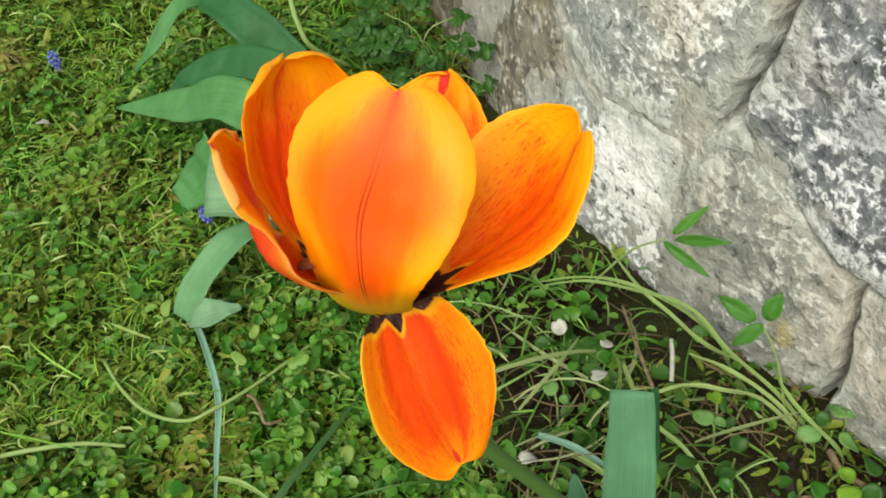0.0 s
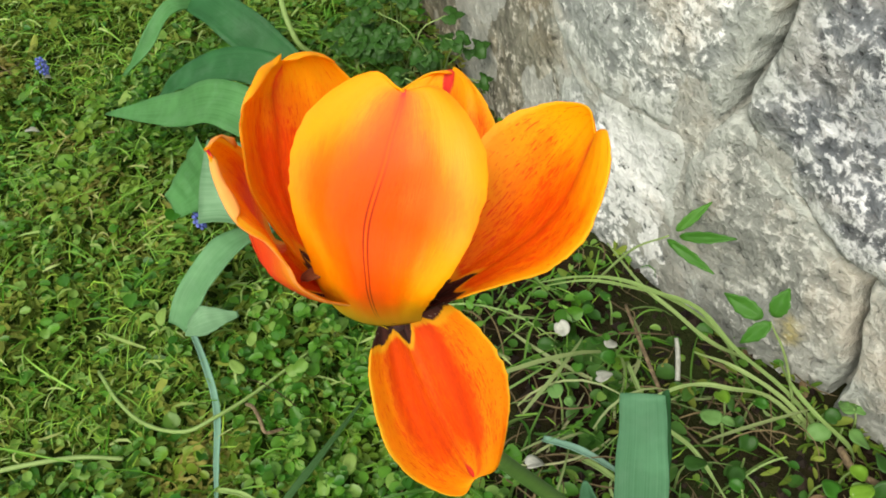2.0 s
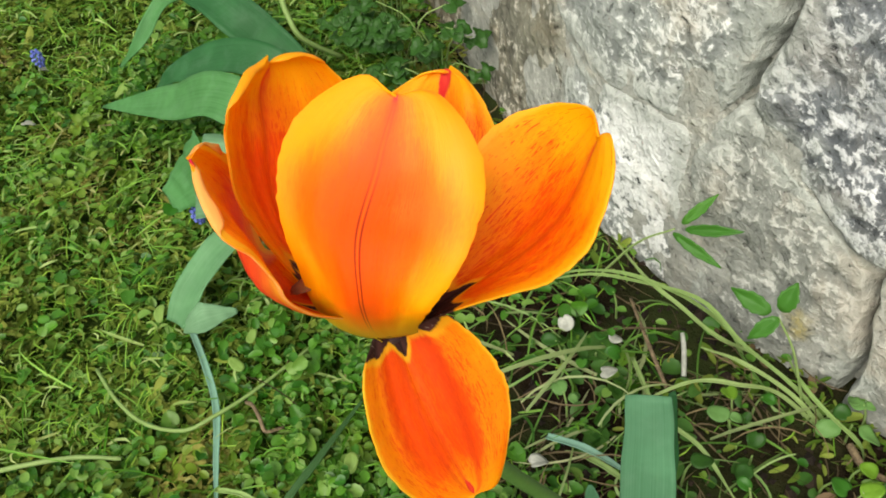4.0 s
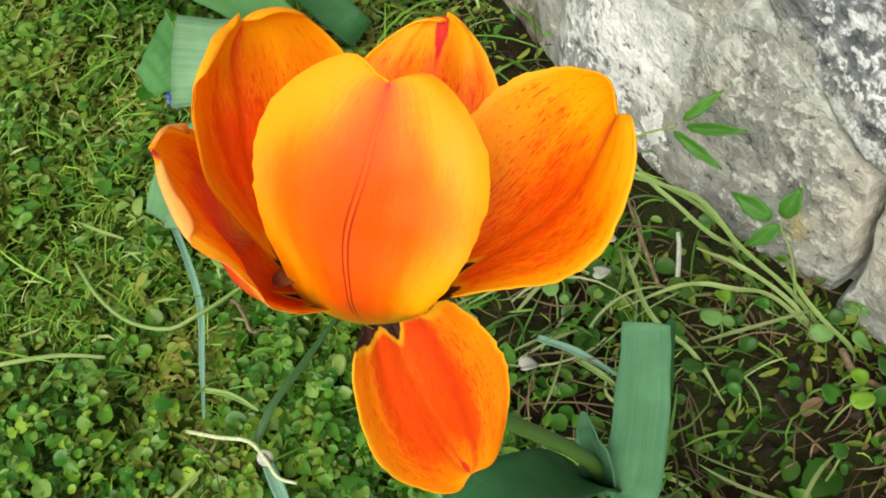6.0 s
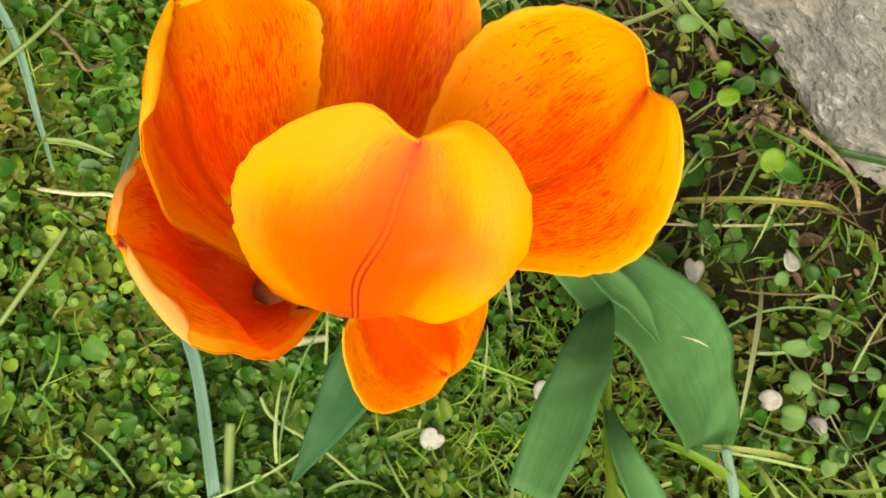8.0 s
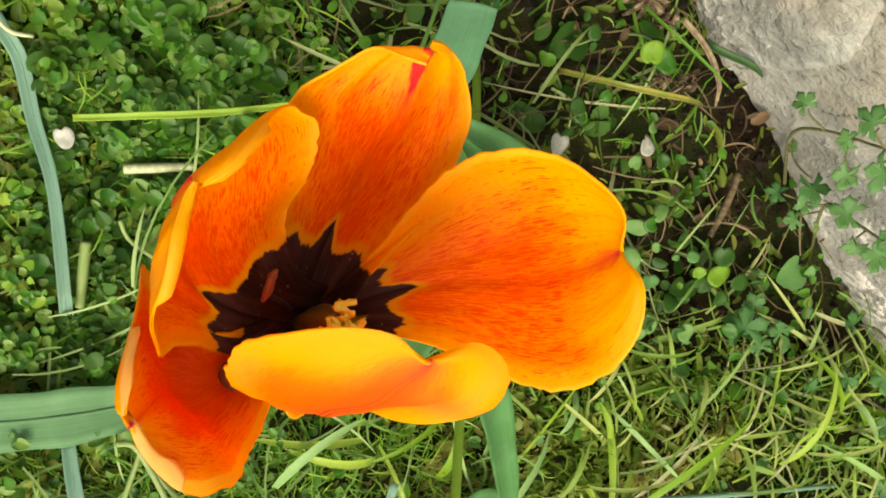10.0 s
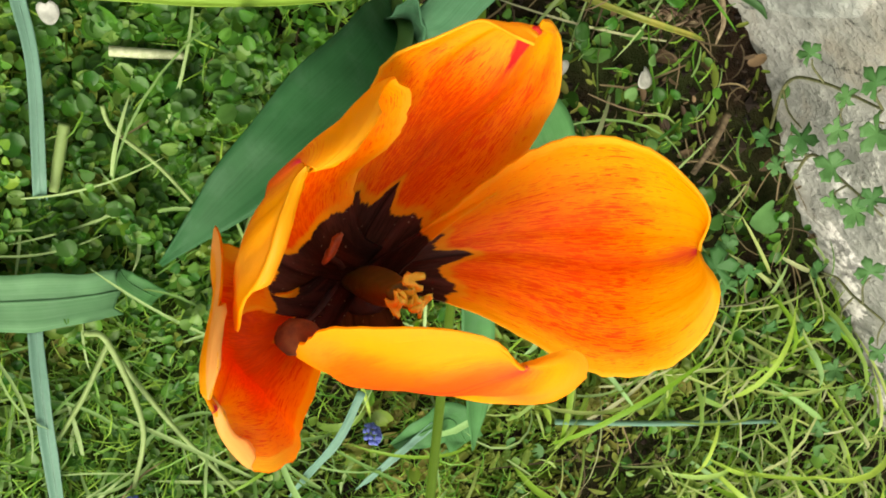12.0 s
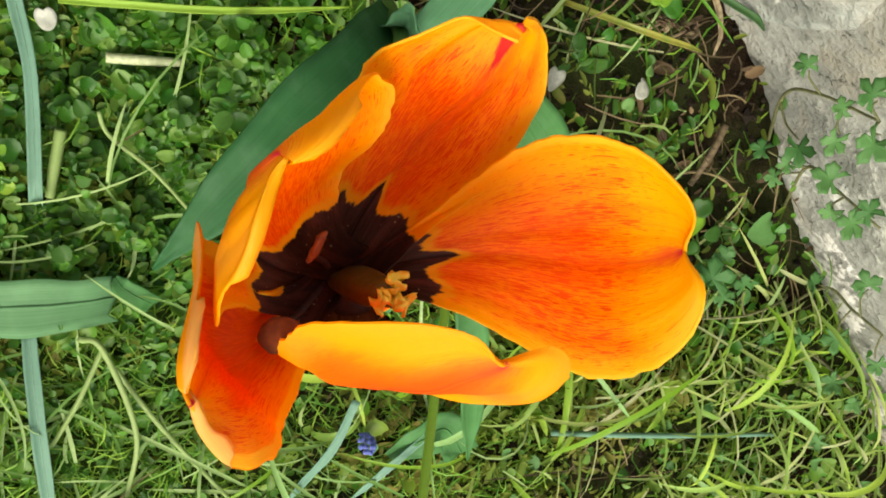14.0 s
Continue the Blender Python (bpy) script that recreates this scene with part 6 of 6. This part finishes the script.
def strand_cover(name, label, n, keep, length, width, mat, seed, lift=0.5, lying=0.0, segs=5, height=0.0, category="grass", curl=1.1):
    rng = np.random.default_rng(seed)
    x, y = scatter(rng, n, keep)
    m = len(x)
    L = length * rng.gamma(5.0, 0.2, m)
    W = width * rng.uniform(0.6, 1.35, m)
    th, bend = rng.uniform(0, 6.283, m), rng.normal(0, curl, m)
    rise = np.clip(rng.normal(lift, 0.3, m), 0.02, 1.4)
    low = pressed(x, y)
    rise = rise * (0.25 + 0.75 * low)
    z0 = ground_height(x, y) + (lying * rng.uniform(0.1, 1, m) + height * tufts(x, y)) * low
    k = np.linspace(0, 1, segs + 1)
    ang = th[:, None] + bend[:, None] * k[None]
    slope = rise[:, None] * (1 - 1.45 * k[None])
    dx = np.cos(ang) * np.cos(slope)
    dy = np.sin(ang) * np.cos(slope)
    dz = np.sin(slope)
    px = x[:, None] + np.cumsum(dx, 1) * L[:, None] / segs
    py = y[:, None] + np.cumsum(dy, 1) * L[:, None] / segs
    pz = np.maximum(z0[:, None] + np.cumsum(dz, 1) * L[:, None] / segs, ground_height(px, py) + 0.001)
    # none may grow into the wall
    inside = np.min(wall_side(px, py), 1) > 0.002
    px, py, pz, ang, W, m = px[inside], py[inside], pz[inside], ang[inside], W[inside], int(inside.sum())
    c = np.stack([px, py, pz], -1)
    tw = rng.uniform(-0.7, 0.7, m)[:, None]
    side = np.stack([-np.sin(ang) * np.cos(tw), np.cos(ang) * np.cos(tw), np.sin(tw) * np.ones_like(ang)], -1)
    prof = np.interp(k, [0, 0.3, 0.8, 1], [0.7, 1, 0.75, 0.12])
    off = side * (W[:, None] * prof[None] / 2)[..., None]
    keel = np.zeros_like(c)
    keel[..., 2] = -(W[:, None] * prof[None]) * 0.22
    verts = np.stack([c - off, c + keel, c + off], 2).reshape(-1, 3)
    n_r = segs + 1
    base = (np.arange(m) * n_r * 3)[:, None, None]
    i = np.arange(segs)
    quads = np.concatenate([np.stack([i * 3, i * 3 + 1, i * 3 + 4, i * 3 + 3], 1), np.stack([i * 3 + 1, i * 3 + 2, i * 3 + 5, i * 3 + 4], 1)])[None]
    faces = (base + quads).reshape(-1, 4)
    return tagged(part(name, mesh_from(name, verts, faces.tolist(), [mat])), label, category, kind="stuff")


def crumbs(n, keep, seed):
    rng = np.random.default_rng(seed)
    x, y = scatter(rng, n, keep)
    m = len(x)
    r = rng.gamma(2.0, 0.0011, m) + 0.0006
    dirs = unit(np.array([(1, 0, 0), (-1, 0, 0), (0, 1, 0), (0, -1, 0), (0, 0, 1), (0, 0, -1)], float))
    v = np.stack([x, y, ground_height(x, y) + r * 0.4], 1)[:, None] + dirs[None] * (r[:, None] * rng.uniform(0.6, 1.3, (m, 6)))[..., None]
    tri = np.array([(0, 2, 4), (2, 1, 4), (1, 3, 4), (3, 0, 4), (2, 0, 5), (1, 2, 5), (3, 1, 5), (0, 3, 5)])
    faces = (np.arange(m)[:, None, None] * 6 + tri[None]).reshape(-1, 3)
    tagged(part("soil_crumbs", mesh_from("soil_crumbs", v.reshape(-1, 3), faces.tolist(), [CRUMB], False)), "loose dark soil crumbs and grit", "soil", kind="stuff")


thin = lambda x, y: 1 - 0.5 * np.clip((x - 0.17) / 0.05, 0, 1) * np.clip((y - 0.02) / 0.06, 0, 1)
open_soil = lambda x, y: 1 - 0.9 * np.exp(-((x - 0.375) ** 2 + (y - 0.16) ** 2) / 0.07 ** 2) - 0.95 * np.exp(-((x - 0.32) ** 2 + (y + 0.122) ** 2) / 0.075 ** 2)
mossy = lambda x, y: np.clip(0.42 + 1.1 * smooth_noise(x + 0.3, y, 9, 41) + np.clip((-0.2 - x) * 1.5, 0, 0.4) + np.clip((y - 0.42) * 1.5, 0, 0.35), 0, 1)
leaf_cover("ground_cover", "dense small round-leaved weeds covering the lawn", 165000, lambda x, y: (1 - bare(x, y)) * (1 - 0.85 * mossy(x, y)) * np.where(y > 0.95, 0.5, 1) * np.where(y < 0.05, 0.3, 1) * np.clip((0.16 - x) / 0.16, 0.3, 1), 0.0031, 0.036, COVER, 0.46, 51, 1.15, 0.85)
round_patch = lambda x, y: np.clip((0.42 - y) / 0.12, 0.12, 1) * np.clip((y - 0.02) / 0.1, 0.15, 1) * np.clip((x + 0.5) / 0.2, 0.3, 1)
leaf_cover("ground_cover", "larger rounded weed leaves in the lawn", 62000, lambda x, y: np.clip(1 - 1.3 * bare(x, y), 0.04, 1) * (1 - 0.6 * mossy(x, y)) * round_patch(x, y) * np.clip((0.1 - x) / 0.14, 0.1, 1), 0.0035, 0.042, WEED, 0.38, 52, 1.0, 0.78)
# lawn brightness put into leaf colour: paler in one box, darker in the next
leaf_cover("bright_cover", "weed leaves coloured paler to brighten this part of the lawn", 70000, lambda x, y: np.where((x > -0.34) & (x < -0.1) & (y > 0.14) & (y < 0.37), 0.55 * tufts(x + 0.1, y), 0), 0.003, 0.043, SEED, 0.4, 58, 1.05, 0.8)
leaf_cover("dark_cover", "dark green weed leaves coloured to shade this part of the lawn", 60000, lambda x, y: np.where((x > -0.1) & (x < 0.05) & (y > 0.1) & (y < 0.3), 0.6, 0), 0.0036, 0.047, WEED_DARK, 0.5, 59, 1.05, 0.8)
leaf_cover("moss_leaves", "yellow-green moss and tiny leaves in the lawn", 150000, lambda x, y: (1 - bare(x, y)) * (0.06 + 0.94 * mossy(x, y)), 0.0019, 0.021, MOSS, 0.9, 53, 2.4)
leaf_cover("dark_cover", "dark green weed leaves low on the soil", 30000, lambda x, y: np.where((bare(x, y) > 0.3) & (x > 0.1), tufts(x + 0.4, y) ** 2, 0) * open_soil(x, y) * np.clip((wall_side(x, y) - 0.03) / 0.06, 0, 1), 0.0048, 0.02, WEED_DARK, 0.7, 57, 1.25, 0.9)
leaf_cover("lobed_cover", "soft blue-green weed leaves among the grass", 4200, lambda x, y: np.where((x > 0.16) & (y < 0.1), tufts(x + 0.2, y) ** 2, 0) * open_soil(x, y), 0.0052, 0.04, PARSLEY, 0.5, 56, 1.0, 0.75)
leaf_cover("sparse_cover", "scattered small weed leaves on the soil", 5500, lambda x, y: np.where(bare(x, y) > 0.3, 0.5 * tufts(x, y) ** 2, 0) * open_soil(x, y) * thin(x, y), 0.0034, 0.024, WEED, 0.6, 54)
strand_cover("lawn_grass", "fine green grass in the lawn", 16000, lambda x, y: (1 - 0.7 * bare(x, y)) * np.where(y < 0.1, np.where(x > 0.18, 0.1, 0.22), np.where(y < 0.42, 0.07, np.where(y < 0.6, 0.22, 0.4))) * open_soil(x, y), 0.04, 0.0016, GRASS, 61, 0.7, 0.016, curl=0.6)
strand_cover("short_grass", "short dense grass and moss tips in the lawn", 90000, lambda x, y: thin(x, y) * (1 - np.clip(1.15 * bare(x, y), 0, 0.97)) * np.where(y < 0.08, np.where(x > 0.18, 0.35, 1), np.where(y < 0.42, np.where(x < 0.0, 0.12, 0.75), 0.45)), 0.016, 0.0011, MOSS_GRASS, 67, 0.9, 0.018, 3)
strand_cover("pale_tips", "pale grass tips and moss shoots in the lawn", 26000, lambda x, y: (1 - bare(x, y)) * np.where((y > 0.42) & (x < 0.1), 0.9 * tufts(x, y), 0.04), 0.014, 0.0022, TIPS, 74, 0.8, 0.026, 3)
strand_cover("bright_grass", "bright yellow-green grass beside the soil", 24000, lambda x, y: np.where((x > 0.2) & (y < 0.08), 0.9 * tufts(x, y), 0) * np.clip((x - 0.1) * 2.6, 0.1, 1) * open_soil(x, y), 0.06, 0.0032, BRIGHT, 66, 0.9, 0.014, curl=0.3)
strand_cover("broad_grass", "broad soft yellow-green grass in front of the soil", 6500, lambda x, y: np.where(y < 0.06, np.clip((x + 0.02) * 2, 0.06, 0.5) + 0.5 * np.clip((x - 0.36) * 8, 0, 1), 0.0) * open_soil(x, y) * tufts(x, y), 0.07, 0.0052, BROAD, 69, 0.9, 0.02, 7, curl=0.4)
strand_cover("pale_runners", "pale green curling runners and stems in the lawn", 10000, lambda x, y: np.where((x > -0.14) & (x < 0.1) & (y > -0.14) & (y < 0.17), 0.55, np.where(y < 0.12, 0.08, 0.015)) * np.clip((x + 0.35) * 4, 0, 1) * open_soil(x, y), 0.06, 0.0024, RUNNER, 68, 0.5, 0.03, 7, curl=0.7)
strand_cover("soil_grass", "thin grass and runners over the soil", 900, lambda x, y: np.where(bare(x, y) > 0.2, 0.75, 0.05) * open_soil(x, y), 0.06, 0.0024, RUNNER, 62, 0.4, 0.012, 7)
strand_cover("soil_grass", "tangled dark grass over the soil", 12000, lambda x, y: np.where(bare(x, y) > 0.2, 0.75 * tufts(x, y), 0.0) * open_soil(x, y) * np.clip((wall_side(x, y) - 0.02) / 0.1, 0.2, 1) * np.where(y > 0.3, 1, 0.5) * thin(x, y), 0.042, 0.0021, TANGLE, 72, 0.6, 0.016)
strand_cover("sage_grass", "long pale grey-green grass tangled over the soil", 5200, lambda x, y: np.where((bare(x, y) > 0.15) & (x > 0.04), 0.75 * tufts(x, y), 0.0) * open_soil(x, y) * np.where(y > 0.3, 1, 0.4) * np.clip((wall_side(x, y) - 0.03) / 0.08, 0.1, 1), 0.075, 0.0029, SAGE, 73, 0.7, 0.02, 7, curl=0.8)
strand_cover("straw_litter", "dry straw and dead stalks on the soil", 7500, lambda x, y: np.where(bare(x, y) > 0.2, 0.8, np.where((x > 0) & (y > 0.05), 0.3, 0.04)), 0.042, 0.0013, STRAW, 63, 0.2, 0.022, 5, 0.0, "straw")
strand_cover("wall_grass", "tufts of longer grass along the wall's foot", 1300, lambda x, y: np.where((wall_side(x, y) < 0.11) & (tufts(x, y) > 0.45), 0.9, 0.0), 0.065, 0.0024, GRASS, 64, 0.6, 0.004, 6)
leaf_cover("leaf_litter", "dry brown leaf litter along the foot of the wall", 8000, lambda x, y: np.where((wall_side(x, y) < 0.12) & (x > 0.22) & (y > 0.06), tufts(x, y), 0.0), 0.0024, 0.02, DRY, 0.8, 55, 1.8)
crumbs(16000, lambda x, y: np.where(bare(x, y) > 0.25, 0.8, 0.05), 71)
